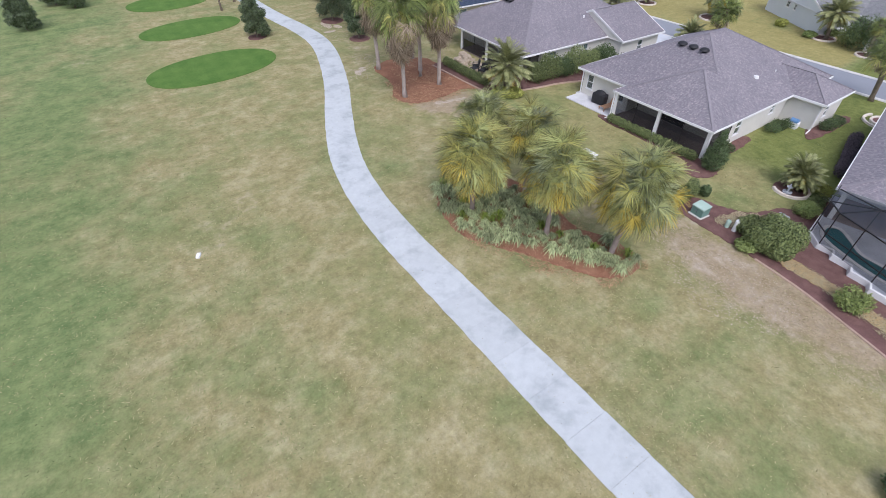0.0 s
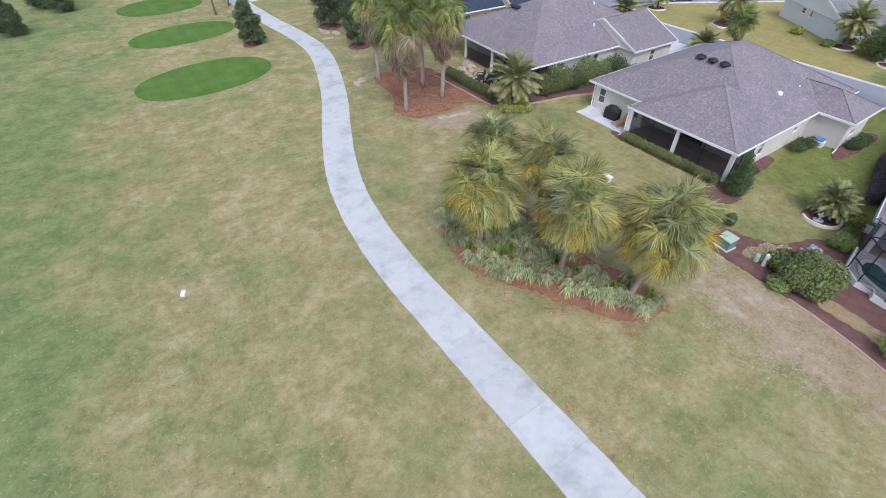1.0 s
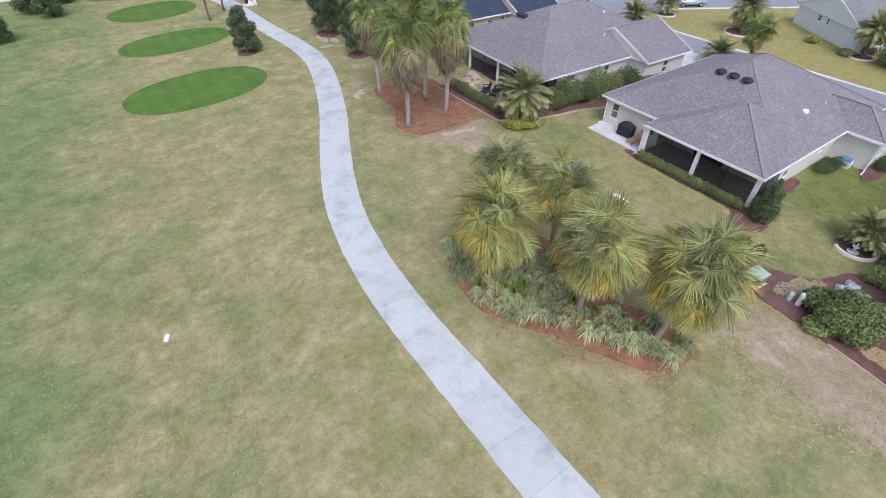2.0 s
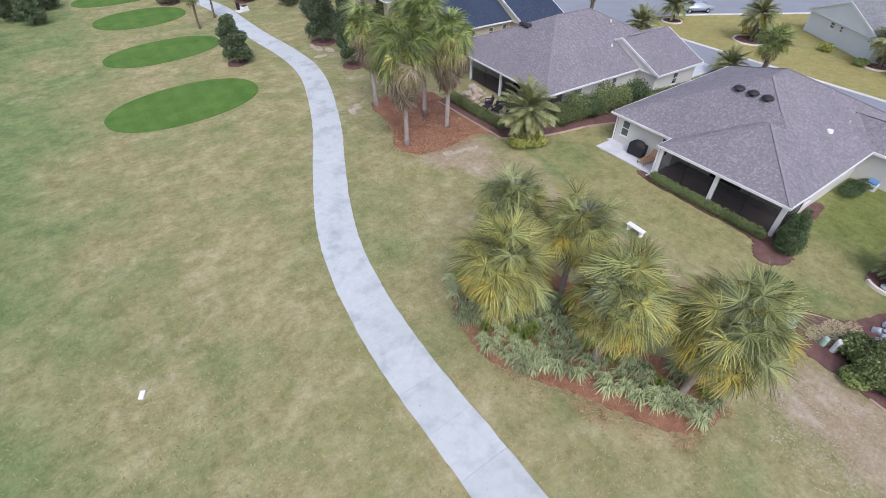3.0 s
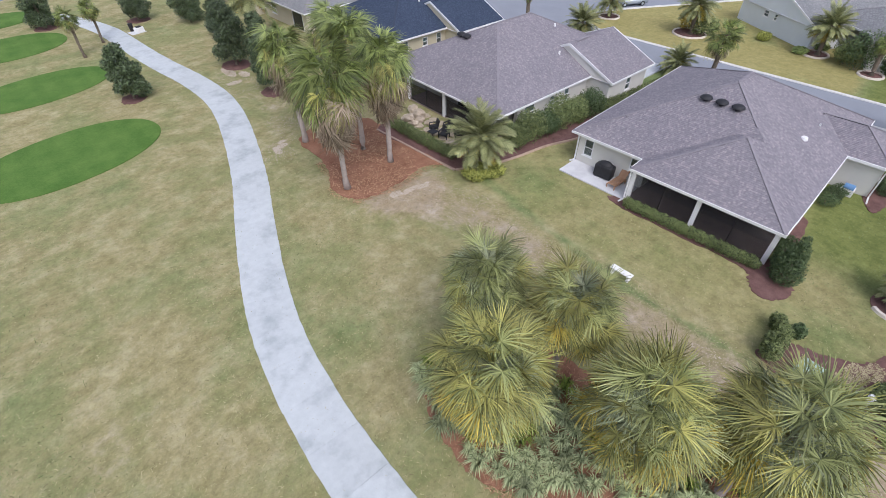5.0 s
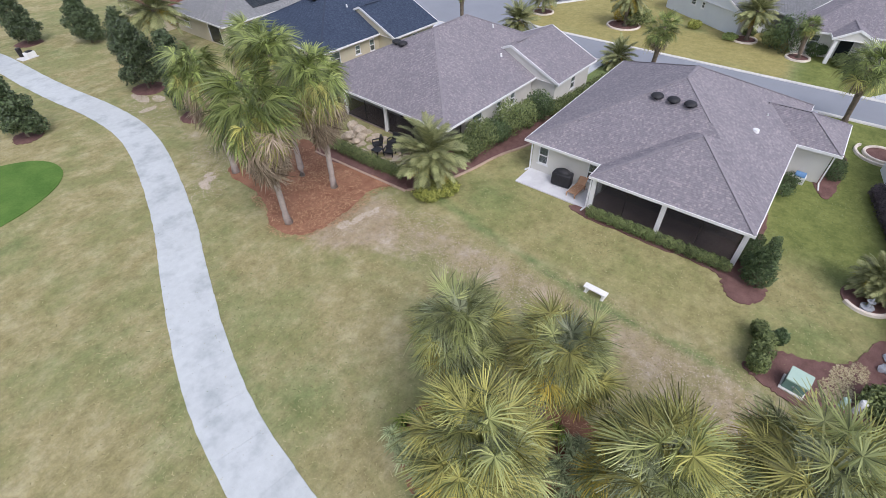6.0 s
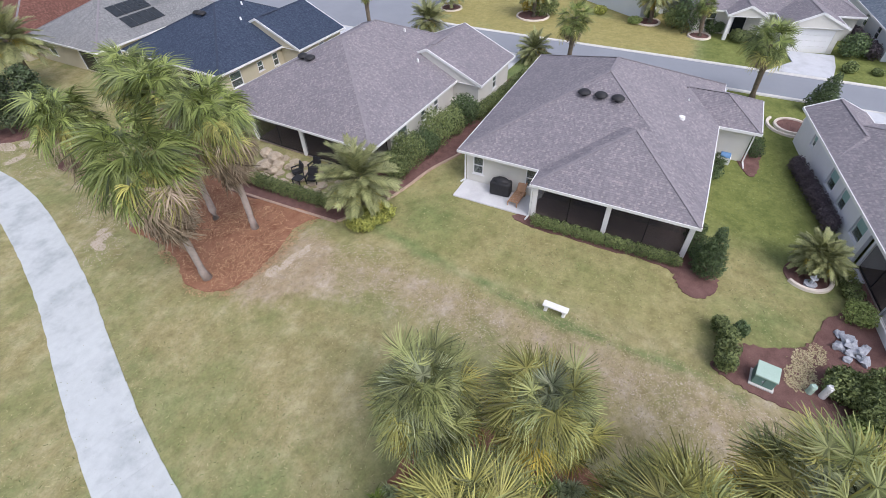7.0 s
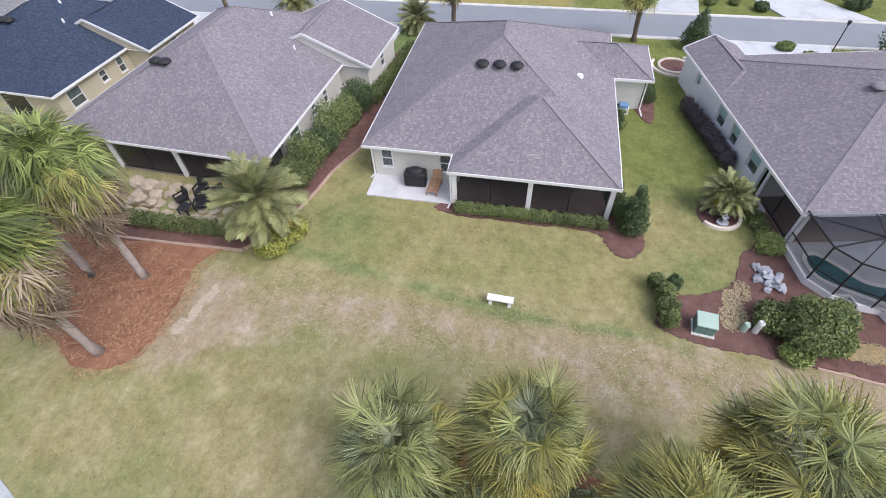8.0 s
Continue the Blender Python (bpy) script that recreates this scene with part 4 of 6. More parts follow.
# bungalows across the street
white_house = house_thing("house", "white stucco bungalow with a grey gable roof", "pale", turned(-33.7, 74, 25.5, 0.9, -1.2))
roof(white_house, [(73.6, 90, 25.1, 38.2, 0.36, "x", "gg"), (78, 92, 22.0, 30.0, 0.36, "y", "gh")], ROOF_ASH, RIDGE)
wall(white_house, (74, 37.8), (74, 25.5), [(4.2, 5.0, 1.5, 2.2, "w"), (6.0, 6.5, 1.5, 2.2, "w")])
wall(white_house, (74, 25.5), (89.5, 25.5), [(2, 3, 0.9, 2.1, "w")])
wall(white_house, (89.5, 37.8), (74, 37.8))
wall(white_house, (89.5, 25.5), (89.5, 37.8))
porch_house = house_thing("house", "cream stucco bungalow with a gabled entrance and garage", "cream", turned(12, 71, 6))
roof(porch_house, [(75.0, 91, 2.0, 18.0, 0.46, "x", "hh"), (71.2, 80, 4.6, 10.2, 0.46, "x", "gh"), (73.4, 80, 11.2, 15.0, 0.5, "x", "gh")], ROOF_GREY, RIDGE)
wall(porch_house, (71.6, 9.8), (71.6, 5.0), [(0.5, 4.3, 0.02, 2.2, "g")])
wall(porch_house, (71.6, 5.0), (75.6, 5.0))
wall(porch_house, (75.6, 5.0), (75.6, 2.4), start=0.0)
wall(porch_house, (75.6, 2.4), (90, 2.4), [(6, 7, 0.9, 2.1, "w"), (12, 13, 0.9, 2.1, "w")])
wall(porch_house, (75.6, 9.8), (71.6, 9.8), [(1.5, 2.3, 0.9, 2.1, "w")], start=0.0)
wall(porch_house, (75.6, 17.6), (75.6, 9.8), [(1, 2.0, 0.8, 2.1, "w"), (3.8, 5.0, 0.02, 2.2, "d")])
wall(porch_house, (90, 17.6), (75.6, 17.6))
for y in (11.6, 14.6):
    part("column", boxed(73.6, 73.95, y - 0.18, y + 0.18, 0, 2.42, bevel=0.015), WHITE, porch_house, "white square entrance column")
blue_house = house_thing("house", "pale bungalow with a blue-grey hip roof", "pale", turned(8, 76, -6, -3.6, 4.3))
roof(blue_house, [(75, 92, -18, -2.6, 0.44, "x", "hh"), (73.4, 82, -9.6, -3.9, 0.46, "x", "gh", (0,))], ROOF_BLUE, RIDGE_NAVY)
wall(blue_house, (75.5, -3.1), (75.5, -17.5), [(9, 10, 0.9, 2.1, "w"), (11.5, 12.5, 0.9, 2.1, "w")])
wall(blue_house, (73.9, -4.3), (73.9, -9.2), [(0.5, 4.5, 0.02, 2.2, "g")])
wall(blue_house, (75.5, -4.3), (73.9, -4.3), start=0.0)
wall(blue_house, (73.9, -9.2), (75.5, -9.2))
wall(blue_house, (91.5, -3.1), (75.5, -3.1), [(8, 9, 0.9, 2.1, "w"), (12, 13, 0.9, 2.1, "w")])
wall(blue_house, (75.5, -17.5), (91.5, -17.5))


# ---- plants ----
def strip(verts, faces, pts, widths, side):
    """A ribbon through pts, its widths across side."""
    base = len(verts)
    for p, w in zip(pts, widths):
        verts += [p - side * w / 2, p + side * w / 2]
    for k in range(len(pts) - 1):
        a = base + 2 * k
        faces.append((a, a + 1, a + 3, a + 2))


def raw_mesh(verts, faces, material):
    me = bpy.data.meshes.new("leaves")
    me.from_pydata([tuple(v) for v in verts], [], faces)
    me.materials.append(material)
    me.polygons.foreach_set("use_smooth", [True] * len(me.polygons))
    return me


def fan_frond(seed, material, petiole=0.9, blade=0.75, leaves=24, spread=115, droop=0.5, bend=25, swing=30, thick=1.0):
    """A fan-shaped palm frond along +x: an arching stalk and a blade, bent down and swung aside by some degrees, of leaflets that part halfway and hang at the tips."""
    r = random.Random(seed)
    verts, faces = [], []
    stalk = [Vector((petiole * t, 0, 0.10 * t - 0.16 * t * t)) for t in (0, 0.33, 0.66, 1)]
    strip(verts, faces, stalk, (0.05, 0.04, 0.03, 0.03), Vector((0, 1, 0)))
    hub = stalk[-1]
    tilt = Matrix.Rotation(radians(r.uniform(-swing, swing)), 3, "Z") @ Matrix.Rotation(radians(bend), 3, "Y") @ Matrix.Rotation(r.uniform(-0.5, 0.5), 3, "X")
    for i in range(leaves):
        f = (i + 0.5) / leaves * 2 - 1
        w = radians(spread * f) + r.uniform(-0.05, 0.05)
        size = blade * (0.86 + 0.14 * math.cos(w)) * r.uniform(0.85, 1.1)
        d = tilt @ Vector((math.cos(w), math.sin(w), 0.05 + 0.18 * abs(f) + r.uniform(-0.08, 0.08))).normalized()
        side = (tilt @ Vector((-math.sin(w), math.cos(w), r.uniform(-0.5, 0.5)))).normalized()
        k = droop * r.uniform(0.4, 1.6)
        pts = [hub + d * size * t + Vector((0, 0, -k * size * max(t - 0.5, 0) ** 1.4)) for t in (0.02, 0.5, 0.78, 1.0)]
        g = 2 * size * radians(spread) / leaves * thick
        strip(verts, faces, pts, (0.02, 0.52 * g, 0.36 * g, 0.012), side)
    return raw_mesh(verts, faces, material)


def feather_frond(seed, material, length=2.4, pairs=24, leaf=0.5, arch=1.0):
    """A feather-shaped palm frond along +x, arching over."""
    r = random.Random(seed)
    verts, faces = [], []
    at = lambda t: Vector((length * t * (1 - 0.18 * t * arch), 0, length * (0.38 * t - 0.62 * t * t) * arch))
    strip(verts, faces, [at(k / 6) for k in range(7)], (0.06, 0.05, 0.045, 0.035, 0.03, 0.02, 0.01), Vector((0, 1, 0)))
    for i in range(pairs):
        t = 0.16 + 0.84 * i / pairs
        p, q = at(t), at(min(t + 0.03, 1.02))
        ahead = (q - p).normalized()
        for s in (-1, 1):
            size = leaf * (0.55 + 0.9 * math.sin(math.pi * min(t * 0.85 + 0.12, 1))) * r.uniform(0.85, 1.15)
            d = (ahead * 1.15 + Vector((0, s, 0.4 + r.uniform(-0.2, 0.2)))).normalized()
            pts = [p + d * size * k + Vector((0, 0, -0.3 * size * k * k)) for k in (0, 0.5, 1.0)]
            strip(verts, faces, pts, (0.025, 0.042, 0.008), ahead)
    return raw_mesh(verts, faces, material)


SABAL = [fan_frond(10 + k, FROND if k % 3 else FROND_GREY, 0.62 + 0.19 * (k % 3), 0.56, 36, 142, 0.45 + 0.25 * (k % 3), 10 + 20 * (k % 4), 40, 0.58) for k in range(12)]
SABAL_MID = [fan_frond(25 + k, FROND_MID, 0.9 + 0.12 * (k % 2), 0.57, 34, 138, 0.6, 14 + 14 * k, 45, 0.58) for k in range(4)]
SABAL_OLD = [fan_frond(30 + k, FROND_OLD, 0.98, 0.57, 34, 134, 0.7, 14 + 16 * k, 45, 0.58) for k in range(4)]
SABAL_DEAD = [fan_frond(40 + k, DEAD_FROND, 0.95, 0.65, 22, 100, 1.0, 40, 40, 0.6) for k in range(2)]
FAN = [fan_frond(50 + k, FAN_FROND, 0.75 + 0.22 * (k % 3), 0.74, 28, 134, 0.8 + 0.4 * (k % 3), 12 + 19 * (k % 4), 45, 0.85) for k in range(8)]
FAN_OLD = [fan_frond(60 + k, FROND_MID, 1.08, 0.75, 26, 122, 1.2, 34, 45, 0.7) for k in range(3)]
FAN_DEAD = [fan_frond(70 + k, DEAD_FROND, 1.0, 1.0, 22, 90, 0.8, 22 + 8 * k, 34, 0.65) for k in range(3)]
DATE = [feather_frond(80 + k, DATE_FROND, 2.45, 50, 0.31, 0.4 + 0.2 * k) for k in range(3)]
DATE_OLD = [feather_frond(90, FROND_OLD, 2.2, 22, 0.40, 1.1)]


def aim(az, el, roll=0.0):
    return Matrix.Rotation(az, 4, "Z") @ Matrix.Rotation(-el, 4, "Y") @ Matrix.Rotation(roll, 4, "X")


def trunk_of(base, top, r0, r1, seed, lumps=0.06):
    r = random.Random(seed)
    n = 14
    pts = [Vector(base).lerp(Vector(top), k / (n - 1)) + Vector((0.05 * math.sin(k * 0.5 + seed), 0.05 * math.cos(k * 0.4 + seed), 0)) * (k > 0) for k in range(n)]
    radii = [r0 * 1.5 if k == 0 else (r0 * 1.12 if k == 1 else r0 + (r1 - r0) * k / (n - 1)) for k in range(n)]
    pts[0].z -= 0.1
    return rod(bmesh.new(), pts, radii, 10, lumps, r)


def palm(name, label, base, top, sets, trunk_mat, r0, r1, scale=1.0, seed=0, group=""):
    """A palm: trunk, and fronds in sets of (meshes, count, lowest and highest rise in degrees, drop below the crown, size)."""
    r = random.Random(seed)
    p = thing(name, label, "palm", Matrix.Translation(base), group)
    top = Vector(top) - Vector(base)
    part("trunk", trunk_of((0, 0, 0), top, r0, r1, seed), trunk_mat, p, smooth=True)
    turn = r.uniform(0, 6)
    for meshes, count, low, high, drop, size in sets:
        for k in range(count):
            f = (k + 0.5) / count
            el = math.degrees(math.asin(math.sin(radians(low)) + (math.sin(radians(high)) - math.sin(radians(low))) * f)) + r.uniform(-13, 13)
            turn += 2.39996
            m = Matrix.Translation(top - Vector((0, 0, drop * (1 - f)))) @ aim(turn + r.uniform(-0.2, 0.2), radians(el), r.uniform(-0.6, 0.6)) @ Matrix.Diagonal((*([scale * size * r.uniform(0.88, 1.1)] * 3), 1))
            share("frond", r.choice(meshes), p, m)
    return p


def sabal(base, top, scale, seed, yellow=10, warm=1):
    return palm("palm_tree", "cabbage palm with a round olive-green crown, lower fronds yellowing", base, top,
                [(SABAL_DEAD, 16, -75, -45, 0.7, 0.75), (SABAL_OLD, yellow * 5 // 4, -33, 2, 0.45, 1.02), (SABAL_MID, yellow * 5 // 4, -22, 34, 0.5, 1.02), (SABAL + SABAL_MID * warm, 112 - yellow // 2, -36 + yellow * 0.8, 87, 0.55, 1.04)], SABAL_TRUNK, 0.17, 0.15, scale, seed, "palms in the island bed")


def washingtonia(base, top, scale, seed):
    return palm("palm_tree", "tall fan palm with a skirt of dead straw-coloured fronds", base, top,
                [(FAN_DEAD, 110, -85, -28, 2.3, 1.05), (FAN_OLD, 24, -45, 5, 0.8, 1.05), (FAN, 58, -20, 82, 0.7, 1.1)], FAN_TRUNK, 0.2, 0.17, scale, seed, "fan palms in the mulch bed")


sabal((15.75, 19.6, 0), (15.6, 19.3, 4.9), 1.62, 1, 30, 2)
sabal((18.9, 22.3, 0), (18.7, 22.4, 5.1), 1.5, 2, 4, 0)
sabal((20.1, 19.1, 0), (19.9, 18.7, 5.3), 1.46, 3, 10)
sabal((18.25, 14.9, 0), (17.9, 14.5, 5.4), 1.56, 4, 20, 1)
sabal((20.1, 11.2, 0), (20.4, 10.9, 5.2), 1.72, 5, 14, 1)
washingtonia((22.0, 38.6, 0), (21.6, 38.2, 8.2), 1.26, 11)
washingtonia((26.5, 39.2, 0), (26.2, 38.8, 8.2), 1.2, 12)
washingtonia((26.1, 42.2, 0), (25.8, 41.9, 9.0), 1.2, 13)
washingtonia((23.4, 46.6, 0), (23.2, 46.5, 7.8), 1.06, 14)
washingtonia((28.2, 47.3, 0), (28.0, 47.4, 8.0), 1.12, 15)
date_sets = [(DATE_OLD, 8, -40, -10, 0.3, 1.0), (DATE, 84, -28, 84, 0.4, 1.05)]


def date_palm(base, height, scale, seed, label="feather-leaved palm with an arching grey-green crown"):
    return palm("palm_tree", label, base, (base[0], base[1], height), date_sets, BARK, 0.2 * scale + 0.05, 0.17 * scale + 0.03, scale, seed)


date_palm((30.9, 33.9, 0), 2.7, 1.12, 21)
date_palm((37.0, 8.6, 0.05), 1.5, 0.55, 22, "small clump of pygmy date palm in a ring bed")
date_palm((36.7, 8.1, 0.05), 1.3, 0.5, 23, "small clump of pygmy date palm in a ring bed")
date_palm((33.0, 73.2, 0), 4.8, 1.4, 24)
date_palm((59.0, 43.9, 0), 2.4, 0.95, 25)
date_palm((58.4, 31.7, 0), 1.3, 0.8, 26)
date_palm((70.4, 46.8, 0.05), 2.2, 0.9, 27)
date_palm((74.4, 23.0, 0.05), 3.2, 0.95, 28)
date_palm((71.2, 36.0, 0.05), 3.4, 0.95, 29)
STIFF = [fan_frond(100 + k, FAN_FROND, 0.6 + 0.15 * (k % 3), 0.68, 26, 128, 0.3, 8 + 14 * (k % 3), 40, 0.8) for k in range(6)]
street_sets = [(FAN_DEAD, 10, -80, -55, 0.5, 0.8), (FAN_OLD, 6, -50, -15, 0.4, 0.9), (STIFF, 46, -38, 84, 0.4, 1.0)]
for base, top, scale, seed in (((57.3, 27.9, 0), (57.2, 27.9, 5.0), 1.2, 31), ((58.5, 11.8, 0), (57.9, 12.3, 4.9), 1.4, 32), ((58.6, 51.5, 0), (58.6, 51.5, 4.2), 0.55, 33), ((71.9, 17.4, 0), (72.0, 17.6, 3.3), 0.8, 34)):
    palm("palm_tree", "fan palm with a dark fibrous trunk beside the street", base, top, street_sets, BARK, 0.2, 0.24, scale, seed, "street palms")
for base, h, seed in (((15.7, 81.0, 0), 4.3, 41), ((18.7, 84.9, 0), 4.0, 42)):
    palm("palm_tree", "small fan palm with hanging dead fronds near the path", base, (base[0], base[1], h), street_sets, BARK, 0.14, 0.14, 0.85, seed)


def leaf_cloud(lumps, count, leaf, material, seed, hollow=0.55):
    """Small bent leaves through a group of ellipsoid lumps (x, y, z, rx, ry, rz), thickest near their outside."""
    g = np.random.default_rng(seed)
    lumps = np.array(lumps, float)
    vol = (lumps[:, 3] * lumps[:, 4] * lumps[:, 5]) ** (2 / 3)
    pick = g.choice(len(lumps), count, p=vol / vol.sum())
    d = g.normal(size=(count, 3))
    d /= np.linalg.norm(d, axis=1, keepdims=True)
    rad = hollow + (1.06 - hollow) * g.random(count) ** 0.6
    rad *= 1 + 0.10 * np.sin(d[:, 0] * 9 + seed) * np.cos(d[:, 1] * 8 + d[:, 2] * 7)
    c = lumps[pick, :3] + d * rad[:, None] * lumps[pick, 3:]
    keep = c[:, 2] > 0.03
    c, d = c[keep], d[keep]
    n = len(c)
    nrm = d + g.normal(scale=0.7, size=(n, 3))
    nrm /= np.linalg.norm(nrm, axis=1, keepdims=True)
    t = np.cross(nrm, g.normal(size=(n, 3)))
    t /= np.linalg.norm(t, axis=1, keepdims=True)
    b = np.cross(nrm, t)
    s = leaf * g.uniform(0.65, 1.3, (n, 1))
    v = np.stack([c - t * s, c - b * s * 0.45 + nrm * s * 0.12, c + t * s, c + b * s * 0.45 + nrm * s * 0.12], 1).reshape(-1, 3)
    me = bpy.data.meshes.new("leaves")
    me.from_pydata(v.tolist(), [], np.arange(4 * n).reshape(-1, 4).tolist())
    me.materials.append(material)
    return me


def shrub(name, label, x, y, lumps, material, count, leaf, seed, category="shrub", group="", stems=3, stem_h=0.5):
    p = thing(name, label, category, Matrix.Translation((x, y, 0)), group)
    share("foliage", leaf_cloud(lumps, count, leaf, material, seed), p)
    r = random.Random(seed)
    for k in range(stems):
        a = 2.1 * k + seed
        q = (0.25 * lumps[0][3] * math.cos(a), 0.25 * lumps[0][4] * math.sin(a), stem_h)
        part("stem", rod(bmesh.new(), [(q[0] * 0.3, q[1] * 0.3, -0.05), (q[0] * 0.7, q[1] * 0.7, stem_h * 0.5), q], (0.05, 0.035, 0.02), 6), BARK, p)
    return p


def mound(r, h, seed, n=5):
    g = random.Random(seed)
    out = [(0, 0, h * 0.5, r, r, h * 0.52)]
    for k in range(n):
        a = 6.283 * k / n + g.uniform(-0.4, 0.4)
        q = g.uniform(0.45, 0.65)
        out.append((r * 0.6 * math.cos(a), r * 0.6 * math.sin(a), h * g.uniform(0.4, 0.62), r * q, r * q, h * g.uniform(0.3, 0.42)))
    return out


def hedge(label, line, w, h, material, seed, group, leaf=0.07, step=0.9, dens=700):
    """Clipped shrubs in a row along a line, each one a plant of its own."""
    for i, (p, s) in enumerate(along(line, step)):
        lumps = [(0, 0, h * 0.5, w * 0.55, step * 0.62, h * 0.55), (0.1, 0.15, h * 0.62, w * 0.45, step * 0.5, h * 0.42), (-0.1, -0.15, h * 0.6, w * 0.45, step * 0.5, h * 0.42)]
        t = math.atan2(s.y, s.x)
        ob = shrub("hedge_shrub", label, p.x, p.y, lumps, material, dens, leaf, seed + i, "hedge", group, 1, h * 0.5)
        ob.matrix_world = Matrix.Translation((p.x, p.y, 0)) @ Matrix.Rotation(t, 4, "Z")


def magnolia(x, y, h, r, seed, label="dense dark evergreen magnolia tree with leathery leaves"):
    """An upright evergreen: trunk, limbs, and a crown of leaf clumps down to the ground."""
    g = random.Random(seed)
    p = thing("tree", label, "tree", Matrix.Translation((x, y, 0)))
    part("trunk", rod(bmesh.new(), [(0, 0, -0.1), (0.03, 0.02, h * 0.3), (-0.03, 0.03, h * 0.65), (0, 0, h * 0.92)], (0.14, 0.1, 0.06, 0.02), 8), BARK, p)
    lumps = []
    for k in range(26):
        f = k / 25
        z = h * (0.16 + 0.78 * f)
        rr = r * (0.55 + 0.6 * math.sin(math.pi * min(1, 0.28 + f * 0.66))) * (1 - 0.45 * f * f)
        a = 2.4 * k + g.uniform(-0.3, 0.3)
        q = rr * g.uniform(0.35, 0.62)
        s = r * g.uniform(0.3, 0.5) * (1 - 0.35 * f)
        lumps.append((q * math.cos(a), q * math.sin(a), z, s, s, s * 0.85))
        if k % 3 == 0:
            part("limb", rod(bmesh.new(), [(0, 0, z * 0.8), (q * 0.5 * math.cos(a), q * 0.5 * math.sin(a), z * 0.92), (q * math.cos(a), q * math.sin(a), z)], (0.05, 0.03, 0.015), 6), BARK, p)
    share("crown", leaf_cloud(lumps, 9000, 0.13, MAGNOLIA, seed, 0.35), p)
    return p


for x, y, h, r, s in ((16.0, 65.5, 5.1, 1.75, 1), (27.0, 66.6, 6.6, 2.2, 2), (26.6, 57.6, 5.6, 1.6, 3), (24.8, 91.1, 5.5, 2.1, 4), (15.0, 96.3, 5.5, 2.0, 5), (28.4, 62.5, 6.0, 1.8, 6), (-2.2, 95.5, 4.6, 2.0, 7), (-8.4, 86.5, 4.6, 2.1, 8), (-4.5, 99, 5, 2.2, 9), (-0.5, 103, 5, 2.2, 10), (30.5, 77, 5.0, 2.0, 11), (29.5, 85, 5.5, 2.0, 12)):
    magnolia(x, y, h, r, s)

# shrubs between and round the houses
hedge("clipped green hedge below the porch screen", [(34.35, 15.2), (34.35, 23.5)], 0.75, 0.72, SHRUB, 100, "hedge along the screened porch", 0.06, 0.62, 900)
hedge("clipped dark green hedge edging a stone patio", [(30.2, 43.2), (30.15, 39.5), (30.25, 35.6)], 0.95, 0.95, SHRUB, 130, "hedge along the stone patio", 0.06, 0.7, 1000)
for x, y, r, h, s in ((35.2, 33.9, 1.05, 2.0, 1), (36.8, 33.7, 1.15, 2.7, 2), (38.5, 33.5, 1.05, 2.1, 3), (40.2, 33.3, 1.25, 2.8, 4), (42.2, 33.0, 1.05, 2.2, 5), (43.9, 32.7, 1.15, 2.6, 6)):
    shrub("shrub", "tall leafy green shrub between two houses", x, y, mound(r, h, s), SHRUB if s % 3 else SHRUB_DARK, 4200, 0.085, 200 + s, group="shrubs between the houses", stem_h=1.2)
hedge("clipped green hedge beside the garage wing", [(45.2, 31.9), (49, 31.2), (54.0, 30.8)], 1.2, 1.35, SHRUB, 230, "hedge beside the garage wing", 0.08, 1.0, 1300)
shrub("shrub", "yellow-green ground shrub under the feather palm", 29.7, 33.1, mound(1.0, 0.95, 9, 6), SHRUB_YELLOW, 2600, 0.09, 240)
shrub("shrub", "yellow-green ground shrub under the feather palm", 30.8, 32.5, mound(0.9, 0.85, 8, 6), SHRUB_YELLOW, 1900, 0.09, 241)
shrub("shrub", "dark conical evergreen at the porch corner", 34.4, 13.55, [(0, 0, 0.7, 0.85, 0.85, 0.75), (0, 0, 1.4, 0.7, 0.7, 0.7), (0.1, 0, 2.1, 0.5, 0.5, 0.6), (0.1, 0.05, 2.75, 0.28, 0.28, 0.5)], SHRUB_DARK, 5200, 0.07, 242, stem_h=1.5)
shrub("shrub", "dark conical evergreen at the porch corner", 35.5, 13.9, mound(0.75, 1.2, 3), SHRUB_DARK, 2200, 0.07, 243)
for x, y, r, h, s in ((36.9, 14.35, 0.6, 0.8, 1), (37.9, 14.4, 0.6, 0.7, 2), (44.3, 14.0, 0.65, 0.75, 3), (45.3, 14.0, 0.65, 0.75, 4), (46.2, 13.8, 0.6, 0.7, 5), (48.4, 11.5, 0.6, 0.75, 6), (49.5, 11.5, 0.6, 0.75, 7), (50.6, 11.5, 0.6, 0.7, 8)):
    shrub("shrub", "low clipped dark green shrub against the house wall", x, y, mound(r, h, s, 4), SHRUB_DARK, 1100, 0.06, 250 + s, group="shrubs along the house")
for x, y, r, h, s in ((28.3, 12.2, 0.45, 1.1, 1), (28.9, 12.25, 0.48, 1.3, 2), (29.7, 12.25, 0.45, 1.3, 3), (30.5, 12.6, 0.38, 1.0, 4), (30.6, 11.7, 0.36, 0.9, 5)):
    shrub("shrub", "upright green shrub beside the utility box", x, y, mound(r, h, s, 4), SHRUB if s != 5 else SHRUB_DARK, 1500, 0.07, 270 + s, group="shrubs by the utility box")
